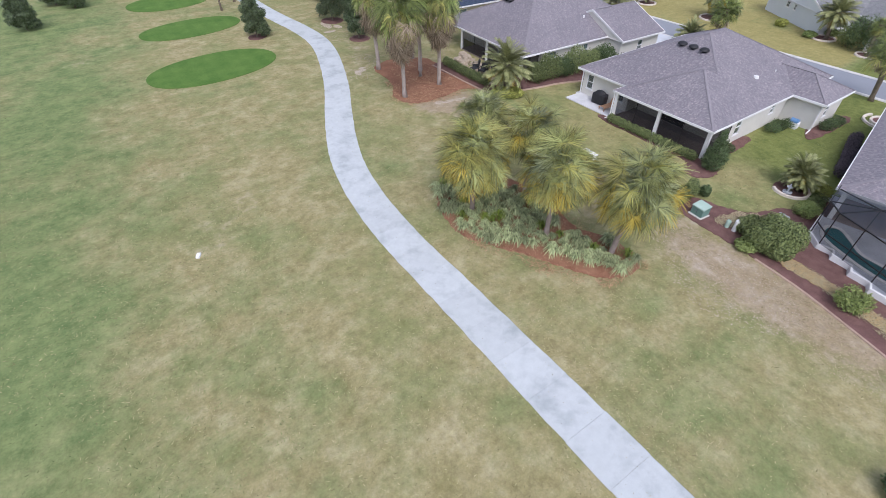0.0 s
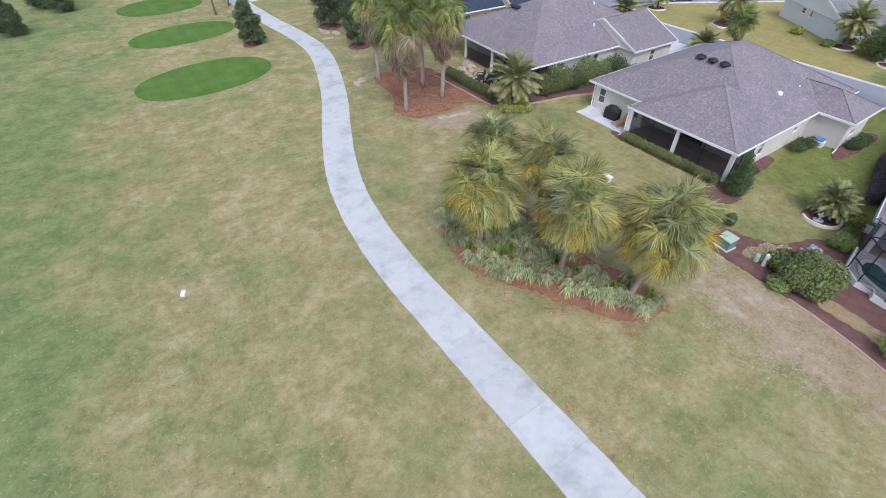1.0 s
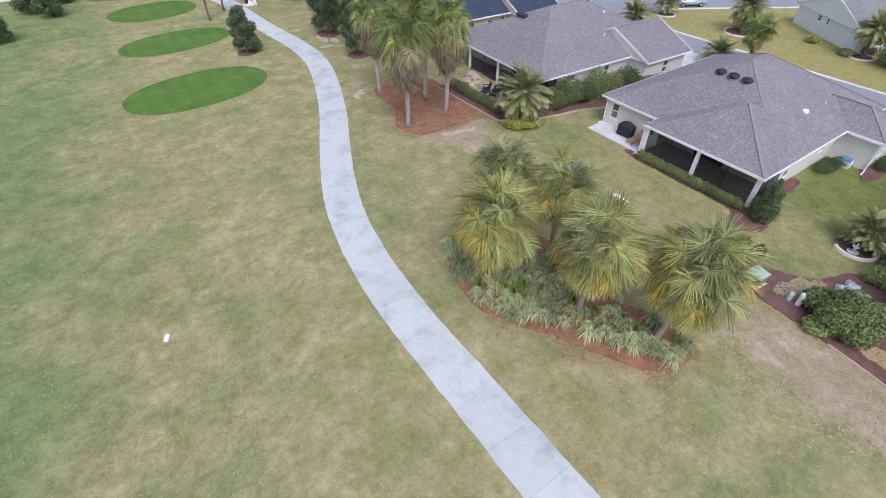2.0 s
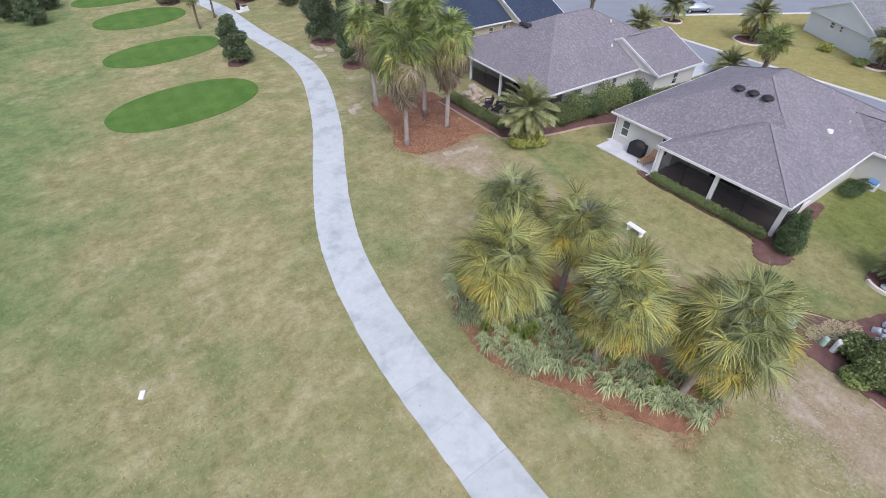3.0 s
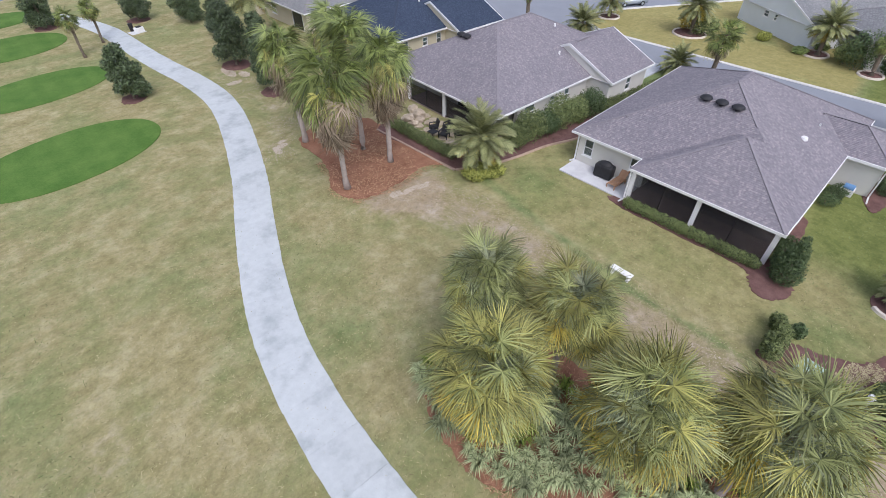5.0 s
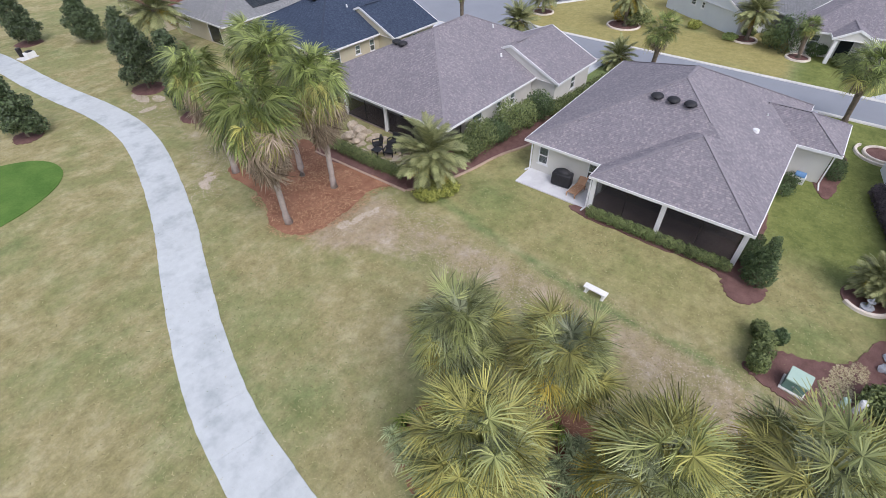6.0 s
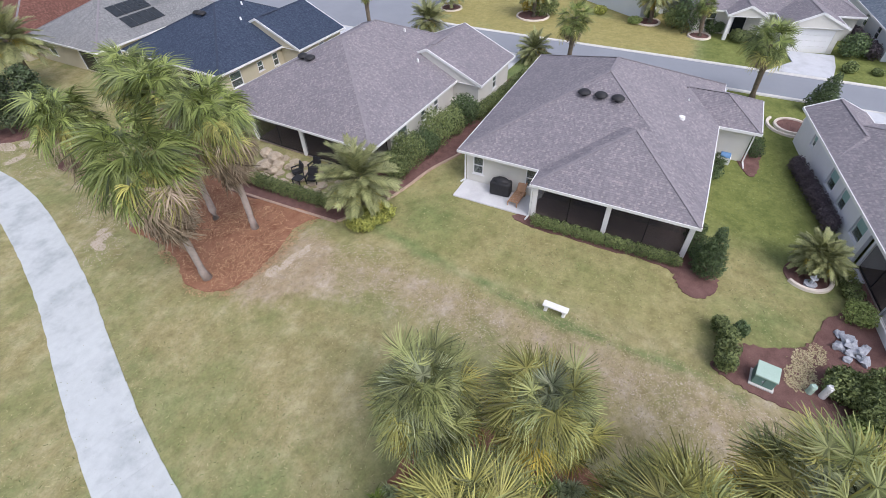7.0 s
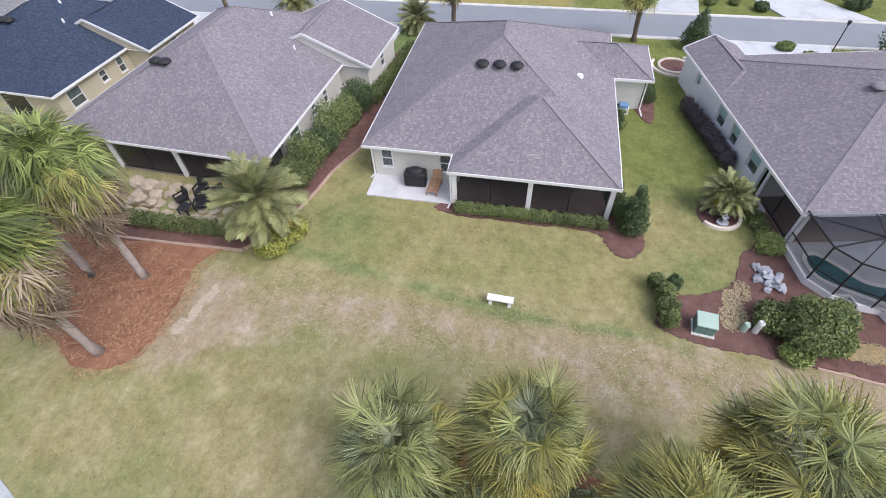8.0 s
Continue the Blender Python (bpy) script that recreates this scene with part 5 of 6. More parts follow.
shrub("shrub", "large dense green shrub beside the pool enclosure", 28.6, 6.0, [(0, 0, 1.0, 1.25, 1.3, 1.05), (0.4, -0.6, 1.2, 0.95, 0.9, 0.95), (-0.5, 0.5, 0.9, 0.85, 0.9, 0.85), (0.5, 0.5, 1.35, 0.8, 0.8, 0.8), (-0.4, -0.6, 0.8, 0.8, 0.8, 0.75), (0.1, 0, 1.75, 0.7, 0.7, 0.55)], SHRUB, 22000, 0.075, 280, stem_h=1.0)
shrub("shrub", "leafy light green shrub beside the mulch path", 29.1, 7.5, mound(0.85, 1.3, 6, 6), SHRUB, 3600, 0.09, 281)
shrub("shrub", "low yellow-green shrub beside the utility post", 27.5, 6.9, mound(0.6, 0.7, 7, 6), SHRUB_LIGHT, 2000, 0.08, 282)
shrub("shrub", "dark green shrub standing in the turf", 18.3, -4.7, mound(0.75, 1.0, 5, 6), SHRUB_DARK, 2400, 0.08, 285)
shrub("shrub", "rounded light green shrub in the straw strip", 27.5, 1.0, mound(0.85, 1.2, 8, 6), SHRUB_LIGHT, 2600, 0.07, 283)
shrub("shrub", "round light green shrub at the lawn edge", 34.1, 6.5, mound(0.72, 1.0, 9, 6), SHRUB_LIGHT, 2200, 0.06, 284)
for k in range(5):
    shrub("shrub", "low yellow-green shrub along the pool house", 35.0 + 0.75 * k, 6.4 + 0.14 * k, mound(0.5, 0.65, k, 4), SHRUB_YELLOW if k > 2 else SHRUB, 900, 0.06, 290 + k, group="low shrubs at the pool house")
hedge("purple-leaved hedge along the pool house wall", [(41.2, 7.35), (44.1, 8.05), (47.4, 8.95)], 0.9, 1.1, SHRUB_PURPLE, 300, "purple hedge", 0.07, 0.8, 1300)
hedge("purple-leaved hedge between two lots across the street", [(71.6, 1.9), (75.0, 2.7), (79.0, 3.7)], 1.2, 1.4, SHRUB_PURPLE, 420, "purple hedge across the street", 0.12, 1.1, 700)
shrub("shrub", "dark conical evergreen near the street", 57.9, 7.0, [(0, 0, 0.8, 1.15, 1.15, 0.85), (0, 0, 1.5, 0.9, 0.9, 0.85), (0.1, -0.1, 2.2, 0.6, 0.6, 0.7), (0.1, -0.2, 2.8, 0.3, 0.3, 0.5)], SHRUB_DARK, 4200, 0.09, 320, stem_h=1.2)
for x, y, r, h, mat, s in ((72.6, 18.9, 1.6, 4.0, SHRUB_DARK, 1), (73.6, 20.3, 1.3, 2.6, SHRUB, 2), (73.6, 16.2, 1.0, 1.4, SHRUB_DARK, 3), (72.0, 13.5, 1.0, 1.1, SHRUB, 4), (71.2, 11.6, 0.9, 1.0, SHRUB_DARK, 5), (75.3, 29.0, 0.7, 0.9, SHRUB_YELLOW, 6), (73.6, 24.6, 0.7, 0.7, SHRUB_LIGHT, 7), (76.2, 23.3, 0.8, 0.9, SHRUB, 8), (72.3, 35.0, 1.6, 2.2, SHRUB, 9), (73.2, 37.0, 1.4, 2.4, FROND_OLD, 10), (71.6, 3.6, 1.2, 2.2, SHRUB_DARK, 11), (66.6, -0.4, 0.6, 0.8, SHRUB_DARK, 12), (67.6, 4.0, 0.6, 0.9, SHRUB, 13), (67.8, 1.7, 0.45, 0.5, SHRUB, 20), (57.6, -8.2, 1.5, 3.4, SHRUB_DARK, 14), (56.5, -1.8, 0.7, 0.7, SHRUB_LIGHT, 15), (58.3, -0.4, 0.6, 0.7, SHRUB_LIGHT, 16), (68, -9, 1.0, 1.2, SHRUB_DARK, 17), (71, -8.2, 1.0, 1.2, SHRUB, 18), (56.6, 41.4, 0.7, 0.8, SHRUB, 19)):
    shrub("shrub", "garden shrub across the street", x, y, mound(r, h, s), mat, 1500, 0.13, 330 + s, group="garden shrubs by the street")
for x, y, r, h, s in ((46.8, 53.2, 0.5, 0.8, 1), (43.0, 52.9, 0.6, 0.7, 2), (39.5, 53.4, 0.6, 0.6, 3)):
    shrub("shrub", "low shrub against a tan house wall", x, y, mound(r, h, s, 4), SHRUB_DARK if s == 1 else SHRUB_YELLOW, 700, 0.08, 350 + s)

# border grass clumps in the island bed
def tuft(seed, material, blades=150, r=0.46, h=0.44):
    g = random.Random(seed)
    verts, faces = [], []
    for k in range(blades):
        a, lean, l = g.uniform(0, 6.283), g.uniform(0.15, 1.0), g.uniform(0.8, 1.15)
        d = Vector((math.cos(a), math.sin(a), 0))
        o = d * g.uniform(0, 0.07)
        pts = [o, o + d * r * lean * 0.45 * l + Vector((0, 0, h * (1 - 0.25 * lean) * l)), o + d * r * lean * l + Vector((0, 0, h * (1.05 - 0.95 * lean) * l))]
        strip(verts, faces, pts, (0.018, 0.030, 0.008), Vector((-math.sin(a), math.cos(a), 0)))
    return raw_mesh(verts, faces, material)


TUFTS = [tuft(k, LIRIOPE) for k in range(4)]
TUFT_GREEN = [tuft(9, LIRIOPE_GREEN, 80, 0.5, 0.6)]
GRASS_BAND = [(15.6, 22.4, 1.1), (15.0, 20.6, 1.1), (14.8, 18.4, 1.0), (15.7, 17.0, 1.3), (16.8, 18.6, 1.4), (17.0, 20.8, 1.5), (18.4, 19.6, 1.3), (18.6, 17.6, 1.2), (17.1, 15.5, 1.2), (17.9, 13.6, 1.0), (18.9, 16.0, 0.9), (18.5, 12.3, 0.9), (19.2, 13.4, 0.7), (19.2, 11.2, 0.7), (19.2, 10.3, 0.5), (20.3, 10.1, 0.5), (18.6, 21.6, 1.0), (20.6, 11.9, 0.4)]
r = random.Random(8)
placed = []
for k in range(6000):
    cx, cy, cr = r.choice(GRASS_BAND)
    a, q = r.uniform(0, 6.283), cr * math.sqrt(r.random())
    x, y = cx + q * math.cos(a) + 0.3, cy + q * math.sin(a) + 0.12
    if all((x - u) ** 2 + (y - v) ** 2 > 0.50**2 for u, v in placed):
        placed.append((x, y))
for k, (x, y) in enumerate(placed):
    green = r.random() < 0.07
    ob = new("grass_clump", (TUFT_GREEN if green else TUFTS)[k % (1 if green else 4)])
    s = r.uniform(1.05, 1.5)
    ob.matrix_world = Matrix.Translation((x, y, 0.03)) @ Matrix.Rotation(r.uniform(0, 6), 4, "Z") @ Matrix.Diagonal((s, s, s * r.uniform(0.8, 1.1), 1))
    tagged(ob, "arching bright green border grass clump in red mulch" if green else "arching cream-striped border grass clump in red mulch", "border grass", "border grass in the island bed")


# ---- litter and blades, uncounted ----
def litter(name, label, spots, count, length, width, material, seed, lift=0.012, stand=0.25):
    """Loose strips lying over round spots (x, y, rx, ry), as one mesh."""
    g = np.random.default_rng(seed)
    spots = np.array(spots, float)
    area = spots[:, 2] * spots[:, 3]
    k = g.choice(len(spots), count, p=area / area.sum())
    a, q = g.uniform(0, 2 * np.pi, count), np.sqrt(g.random(count))
    c = np.stack([spots[k, 0] + spots[k, 2] * q * np.cos(a), spots[k, 1] + spots[k, 3] * q * np.sin(a), np.full(count, lift)], 1)
    w = g.uniform(0, 2 * np.pi, count)
    l, h = length * g.uniform(0.5, 1.3, (count, 1)), width * g.uniform(0.6, 1.3, (count, 1))
    d = np.stack([np.cos(w), np.sin(w), stand * g.random(count)], 1)
    s = np.stack([-np.sin(w), np.cos(w), 0.3 * g.normal(size=count)], 1)
    v = np.stack([c - s * h / 2, c + s * h / 2, c + d * l + s * h / 4, c + d * l - s * h / 4], 1).reshape(-1, 3)
    me = bpy.data.meshes.new("litter")
    me.from_pydata(v.tolist(), [], np.arange(4 * count).reshape(-1, 4).tolist())
    me.materials.append(material)
    return tagged(new(name, me), label, "litter", kind="stuff")


litter("pine_straw", "fallen pine straw and dead frond strips on red mulch", [(25.0, 39.5, 3.6, 2.8), (26.5, 43.5, 2.6, 3.6), (24.0, 37.6, 2.4, 1.2)], 2600, 0.34, 0.03, NEEDLES, 1, 0.05)
litter("pine_straw", "fallen pine straw on the red mulch of the palm bed", [(20.3, 15.5, 0.9, 4.2), (17.2, 12.6, 1.0, 2.2), (15.0, 17.5, 1.0, 3.0)], 1200, 0.22, 0.02, NEEDLES, 2, 0.055)
litter("dry_grass", "dry bleached grass clumps over sandy ground", [(25.6, 35.2, 2.6, 1.4), (26.4, 29, 2.2, 5), (26.3, 21, 2.3, 6), (25.6, 13, 2.3, 5), (24.6, 6, 3, 5), (25.0, 0, 3, 5), (22.0, 15.5, 1.2, 2.5)], 12000, 0.09, 0.03, STRAW, 3, 0.005, 0.25)
litter("turf_blades", "short uneven dormant turf blades", [(6, 14, 14, 16), (-2, 34, 14, 18), (17, 30, 9, 16), (30, 20, 6, 14), (18, 2, 10, 10)], 22000, 0.13, 0.03, TURF_BLADE, 4, 0.003, 0.5)
litter("turf_blades", "short green turf blades", [(-6, 26, 9, 20), (-4, 44, 10, 16), (40, 11, 8, 3), (27.6, 20, 0.6, 8), (33, 26, 4, 8), (14, 33, 5, 7)], 14000, 0.13, 0.03, GREEN_BLADE, 5, 0.003, 0.5)
litter("bark_chips", "pale tan chips scattered over dark mulch", [(29.3, 9.0, 0.7, 0.7), (30.2, 8.9, 0.8, 0.5), (28.9, 9.1, 0.5, 0.6), (31.0, 8.3, 0.7, 0.4)], 1500, 0.08, 0.055, STRAW, 6, 0.07, 0.1)
litter("straw", "loose tan straw and chips along the mulch bed", [(28.3, 3.6, 0.6, 1.4), (28.1, 1.8, 0.6, 1.4), (27.6, 0.0, 0.6, 1.4), (27.0, -2.0, 0.6, 1.6)], 2600, 0.11, 0.04, STRAW, 8, 0.085, 0.2)
litter("pine_straw", "pine straw strewn past the edge of the mulch bed", [(21.3, 38.6, 0.6, 1.2), (22.4, 36.8, 1.2, 0.5), (25.2, 36.4, 2.2, 0.5), (28.2, 36.7, 1.2, 0.6), (22.4, 41.5, 0.6, 1.6), (14.3, 18.4, 0.5, 2.2), (16.0, 13.6, 0.6, 1.6), (18.6, 9.9, 1.0, 0.6), (21.0, 10.2, 0.5, 1.0)], 3000, 0.2, 0.025, NEEDLES, 9, 0.02, 0.3)

litter("sand_grit", "pale sand and shell grit scattered over worn turf", [(24.6, 35.2, 1.5, 0.8), (26.6, 34.8, 1.5, 0.9), (23.2, 35.6, 0.8, 0.5), (26.6, 31.0, 1.8, 2.6), (26.0, 26.0, 1.6, 4.0), (25.2, 12.5, 1.8, 4.5), (23.6, 5.5, 2.8, 3.6), (20.8, 46.6, 1.4, 1.8), (23.5, 49.5, 1.6, 3.0), (25.0, 61, 2.0, 4.0)], 7000, 0.06, 0.045, BARE_SAND, 7, 0.006, 0.1)
litter("bare_sand", "bare pale sand showing where the turf is worn through", [(21.5, 47.4, 0.7, 0.3), (21.0, 46.8, 0.3, 0.5), (22.0, 48.0, 0.4, 0.25), (25.4, 65.2, 0.5, 1.5), (26.4, 63.6, 0.5, 0.9), (24.6, 62.2, 0.8, 0.4), (25.0, 35.3, 0.8, 0.25), (24.0, 35.6, 0.5, 0.3), (26.2, 35.0, 0.6, 0.25)], 3600, 0.09, 0.08, BARE_SAND, 11, 0.004, 0.03)


# ---- garden and street things ----
bench = thing("garden_bench", "small white cast concrete bench standing on the lawn", "bench", pose(28.15, 20.15, 0, 0, 0, 88))
part("seat", boxed(-0.66, 0.66, -0.2, 0.2, 0.38, 0.46, bevel=0.025), BENCH, bench)
for x in (-0.48, 0.48):
    leg = boxed(x - 0.07, x + 0.07, -0.15, 0.15, 0.0, 0.38, bevel=0.02)
    box(leg, x - 0.09, x + 0.09, -0.18, 0.18, 0.0, 0.07, bevel=0.015)
    box(leg, x - 0.09, x + 0.09, -0.18, 0.18, 0.31, 0.379, bevel=0.015)
    part("leg", leg, BENCH, bench)

utility = thing("utility_box", "green metal transformer box with a faded lid on a concrete pad", "utility box", pose(28.35, 10.6, 0, 0, 0, -6) @ Matrix.Diagonal((0.78, 0.74, 0.92, 1)))
part("pad", boxed(-0.62, 0.58, -0.68, 0.68, 0.0, 0.12, bevel=0.015), KERB, utility)
bm = boxed(-0.48, 0.48, -0.58, 0.58, 0.12, 0.86, bevel=0.02)
for v in bm.verts:
    if v.co.z > 0.6 and v.co.x < 0:
        v.co.z -= 0.10
part("cabinet", bm, BOX_GREEN, utility)
bm = boxed(-0.52, 0.52, -0.62, 0.62, 0.84, 0.93, bevel=0.02)
for v in bm.verts:
    if v.co.x < 0:
        v.co.z -= 0.10
part("lid", bm, BOX_LID, utility, "sun-faded pale green lid")
part("door_seam", boxed(-0.488, -0.478, -0.01, 0.01, 0.18, 0.72), BLACK, utility)
part("padlock", boxed(-0.53, -0.48, 0.04, 0.12, 0.42, 0.52, bevel=0.01), SILVER, utility)


def pedestal(x, y, h, r, material, label):
    p = thing("cable_pedestal", label, "pedestal", Matrix.Translation((x, y, 0)))
    bm = bmesh.new()
    bmesh.ops.create_cone(bm, cap_ends=True, segments=16, radius1=r * 1.05, radius2=r, depth=h, matrix=Matrix.Translation((0, 0, h / 2)))
    part("body", bm, material, p)
    bm = bmesh.new()
    bmesh.ops.create_cone(bm, cap_ends=True, segments=16, radius1=r * 1.15, radius2=r * 0.8, depth=0.1, matrix=Matrix.Translation((0, 0, h + 0.04)))
    part("cap", bm, material, p)


pedestal(28.6, 8.75, 0.5, 0.14, BOX_LID, "pale green plastic cable pedestal in mulch")
pedestal(28.6, 8.25, 0.8, 0.14, WHITE, "white plastic utility post in mulch")

marker = lone("yard_marker", boxed(-0.22, 0.22, -0.12, 0.12, 0.0, 0.14, bevel=0.03), WHITE, "small white tee marker block on the turf", "marker", pose(-0.7, 25.75, 0, 0, 0, 65))

# patio things
grill = thing("grill", "large barbecue grill under a black cover", "grill", pose(36.35, 26.45, 0.09, 0, 0, 4))
bm = boxed(-0.40, 0.40, -0.70, 0.70, 0.0, 1.02, bevel=0.16)
bmesh.ops.subdivide_edges(bm, edges=bm.edges, cuts=1, use_grid_fill=True)
for v in bm.verts:
    v.co += Vector((1, 1, 0)) * 0.03 * noise.noise(v.co * 5)
part("cover", bm, BLACK, grill, smooth=True)
bm = bmesh.new()
bmesh.ops.create_uvsphere(bm, u_segments=20, v_segments=10, radius=0.55, matrix=Matrix.Translation((0, 0, 0.95)) @ Matrix.Diagonal((0.66, 1.05, 0.6, 1)))
part("hood", bm, BLACK, grill, smooth=True)
lounger = thing("lounge_chair", "teak lounge chair with a raised back on the patio", "chair", pose(36.0, 25.2, 0.09, 0, 0, 176))
for k in range(7):
    part("slat", boxed(-0.75 + 0.2 * k, -0.60 + 0.2 * k, -0.3, 0.3, 0.30, 0.33), WOOD, lounger)
part("backrest", bar(bmesh.new(), (-0.66, 0, 0.34), (-1.02, 0, 0.92), 0.6, 0.04), WOOD, lounger)
for y in (-0.31, 0.31):
    part("rail", boxed(-0.8, 0.75, y - 0.03, y + 0.03, 0.25, 0.31), WOOD, lounger)
    for x in (-0.7, 0.65):
        part("leg", boxed(x - 0.03, x + 0.03, y - 0.03, y + 0.03, 0.0, 0.25), WOOD, lounger)

# the stone patio behind the neighbouring hedge
stone_patio = thing("patio", "tan flagstone patio laid in uneven pieces", "patio", kind="structure")
g = random.Random(5)
for i in range(9):
    for j in range(4):
        x, y = 31.15 + j * 0.82 + g.uniform(-0.06, 0.06), 36.2 + i * 0.95 + g.uniform(-0.08, 0.08)
        pts = [(x + 0.46 * g.uniform(0.75, 1.0) * math.cos(a), y + 0.5 * g.uniform(0.75, 1.0) * math.sin(a)) for a in (0.3, 1.1, 1.9, 2.8, 3.6, 4.5, 5.4)]
        part("stone", sheet(pts, 0.075 + g.uniform(0, 0.03), 0.1), STONE, stone_patio)


def boulder(x, y, z, r, seed, material, label, name="boulder", sharp=0.0):
    bm = bmesh.new()
    bmesh.ops.create_icosphere(bm, subdivisions=2 if sharp else 3, radius=r)
    for v in bm.verts:
        v.co *= 1 + (0.35 + sharp) * noise.noise(v.co * ((1.6 + sharp) / r) + Vector((seed, seed * 2, 0)))
        v.co.z *= 0.7
    lone(name, bm, material, label, "rock", Matrix.Translation((x, y, z + r * 0.4)))


for k, (x, y, rr) in enumerate(((32.0, 43.4, 0.5), (32.5, 42.5, 0.42), (31.8, 42.4, 0.35), (33.1, 43.3, 0.55), (32.8, 41.6, 0.3), (31.4, 35.7, 0.3), (31.9, 35.5, 0.25), (33.4, 44.4, 0.5))):
    boulder(x, y, 0.05, rr, k, STONE, "rounded tan boulder piled on the patio")
for k, (x, y, rr, up) in enumerate(((31.9, 7.4, 0.36, 0), (32.4, 7.0, 0.4, 0), (31.7, 6.9, 0.36, 0), (31.4, 6.5, 0.34, 0), (32.7, 7.3, 0.28, 0), (31.2, 7.1, 0.24, 0), (32.0, 6.5, 0.34, 0), (32.0, 7.0, 0.34, 0.28), (31.7, 6.7, 0.26, 0.26), (32.3, 6.3, 0.24, 0))):
    boulder(x, y, 0.03 + up * 0.8, rr * 0.8, 20 + k, TARP, "pale blue-grey jagged rock in a pile on dark mulch", sharp=0.5)


def patio_chair(x, y, turn):
    c = thing("patio_chair", "black cushioned patio armchair on flagstones", "chair", pose(x, y, 0.09, 0, 0, turn), "chairs on the stone patio")
    part("seat", boxed(-0.33, 0.33, -0.32, 0.32, 0.26, 0.42, bevel=0.04), BLACK, c)
    part("backrest", bar(bmesh.new(), (-0.3, 0, 0.38), (-0.44, 0, 0.95), 0.64, 0.12), BLACK, c)
    for y0 in (-0.36, 0.36):
        part("arm", boxed(-0.33, 0.3, y0 - 0.05, y0 + 0.05, 0.55, 0.61, bevel=0.01), BLACK, c)
        for x0 in (-0.3, 0.27):
            part("leg", boxed(x0 - 0.03, x0 + 0.03, y0 - 0.03, y0 + 0.03, 0.0, 0.55), BLACK, c)


for x, y, turn in ((32.2, 40.4, 150), (32.0, 38.9, 200), (33.2, 39.6, 180), (32.9, 38.0, 230)):
    patio_chair(x, y, turn)
table = thing("patio_table", "low black patio table on flagstones", "table", pose(31.5, 39.7, 0.09))
part("tabletop", boxed(-0.35, 0.35, -0.35, 0.35, 0.42, 0.47, bevel=0.01), BLACK, table)
for x in (-0.3, 0.3):
    for y in (-0.3, 0.3):
        part("leg", boxed(x - 0.03, x + 0.03, y - 0.03, y + 0.03, 0, 0.42), BLACK, table)

# hose reel by the garage wall
reel = thing("hose_reel", "white and blue hose reel box at the house wall", "hose reel", pose(46.6, 13.4, 0))
part("box", boxed(-0.28, 0.28, -0.4, 0.4, 0.0, 0.55, bevel=0.03), WHITE, reel)
BLUE = surface("blue_plastic", (0.10, 0.22, 0.42), (0.16, 0.30, 0.52), 2, 20, 0.5, 0.4, 0.1, 0.003)
bm = bmesh.new()
bmesh.ops.create_cone(bm, cap_ends=True, segments=18, radius1=0.27, radius2=0.27, depth=0.62, matrix=Matrix.Translation((0, 0, 0.55)) @ Matrix.Rotation(radians(90), 4, "X"))
part("coil", bm, BLUE, reel, "blue coiled hose")

# ring bed with a tiered fountain
ring = lambda x, y, r, a0, a1, n=20: [(x + r * math.cos(radians(a0 + (a1 - a0) * k / n)), y + r * math.sin(radians(a0 + (a1 - a0) * k / n))) for k in range(n + 1)]


def ring_bed(x, y, r, a0=0, a1=360):
    lone("tree_bed", sheet(ring(x, y, r, 0, 354, 24), 0.06, 0.1), DARK_MULCH, "round dark mulch bed on the lawn", "bed", kind="structure")
    lone("edging", band(ring(x, y, r, a0, a1, 30), 0.24, -0.02, 0.16), PALE_EDGING, "pale cast concrete ring edging a round bed", "edging", kind="structure")


ring_bed(36.5, 8.5, 1.15, 130, 400)
ring_bed(54.2, 8.9, 1.2)
lone("edging", band(ring(54.2, 8.9, 1.75, 60, 330, 30), 0.24, -0.02, 0.16), PALE_EDGING, "pale cast concrete outer arc round a ring bed", "edging", kind="structure")
ring_bed(70.4, 46.8, 1.3)
ring_bed(71.4, 36.2, 1.9)
ring_bed(71.9, 17.4, 1.1)
ring_bed(74.4, 23.2, 1.3)
fountain = thing("fountain", "small grey cast stone tiered fountain in a ring bed", "fountain", Matrix.Translation((35.75, 8.45, 0.05)) @ Matrix.Diagonal((0.8, 0.8, 0.8, 1)))
for name, z, r0, r1, h in (("basin", 0.0, 0.34, 0.40, 0.22), ("column", 0.22, 0.10, 0.08, 0.4), ("bowl", 0.6, 0.12, 0.25, 0.1), ("finial", 0.7, 0.09, 0.03, 0.3)):
    bm = bmesh.new()
    bmesh.ops.create_cone(bm, cap_ends=True, segments=20, radius1=r0, radius2=r1, depth=h, matrix=Matrix.Translation((0, 0, z + h / 2)))
    part(name, bm, TARP, fountain)
lone("stepping_pad", boxed(-0.55, 0.55, -0.4, 0.4, 0, 0.1, bevel=0.015), WALK_CONCRETE, "pale concrete landing pad by the pool house", "pad", pose(37.6, 6.3, 0, 0, 0, 11), kind="structure")

# the pool and its screen enclosure, in the pool house's own directions
def placed4(x, y, z=0.0):
    return M4 @ Vector((x, y, z))


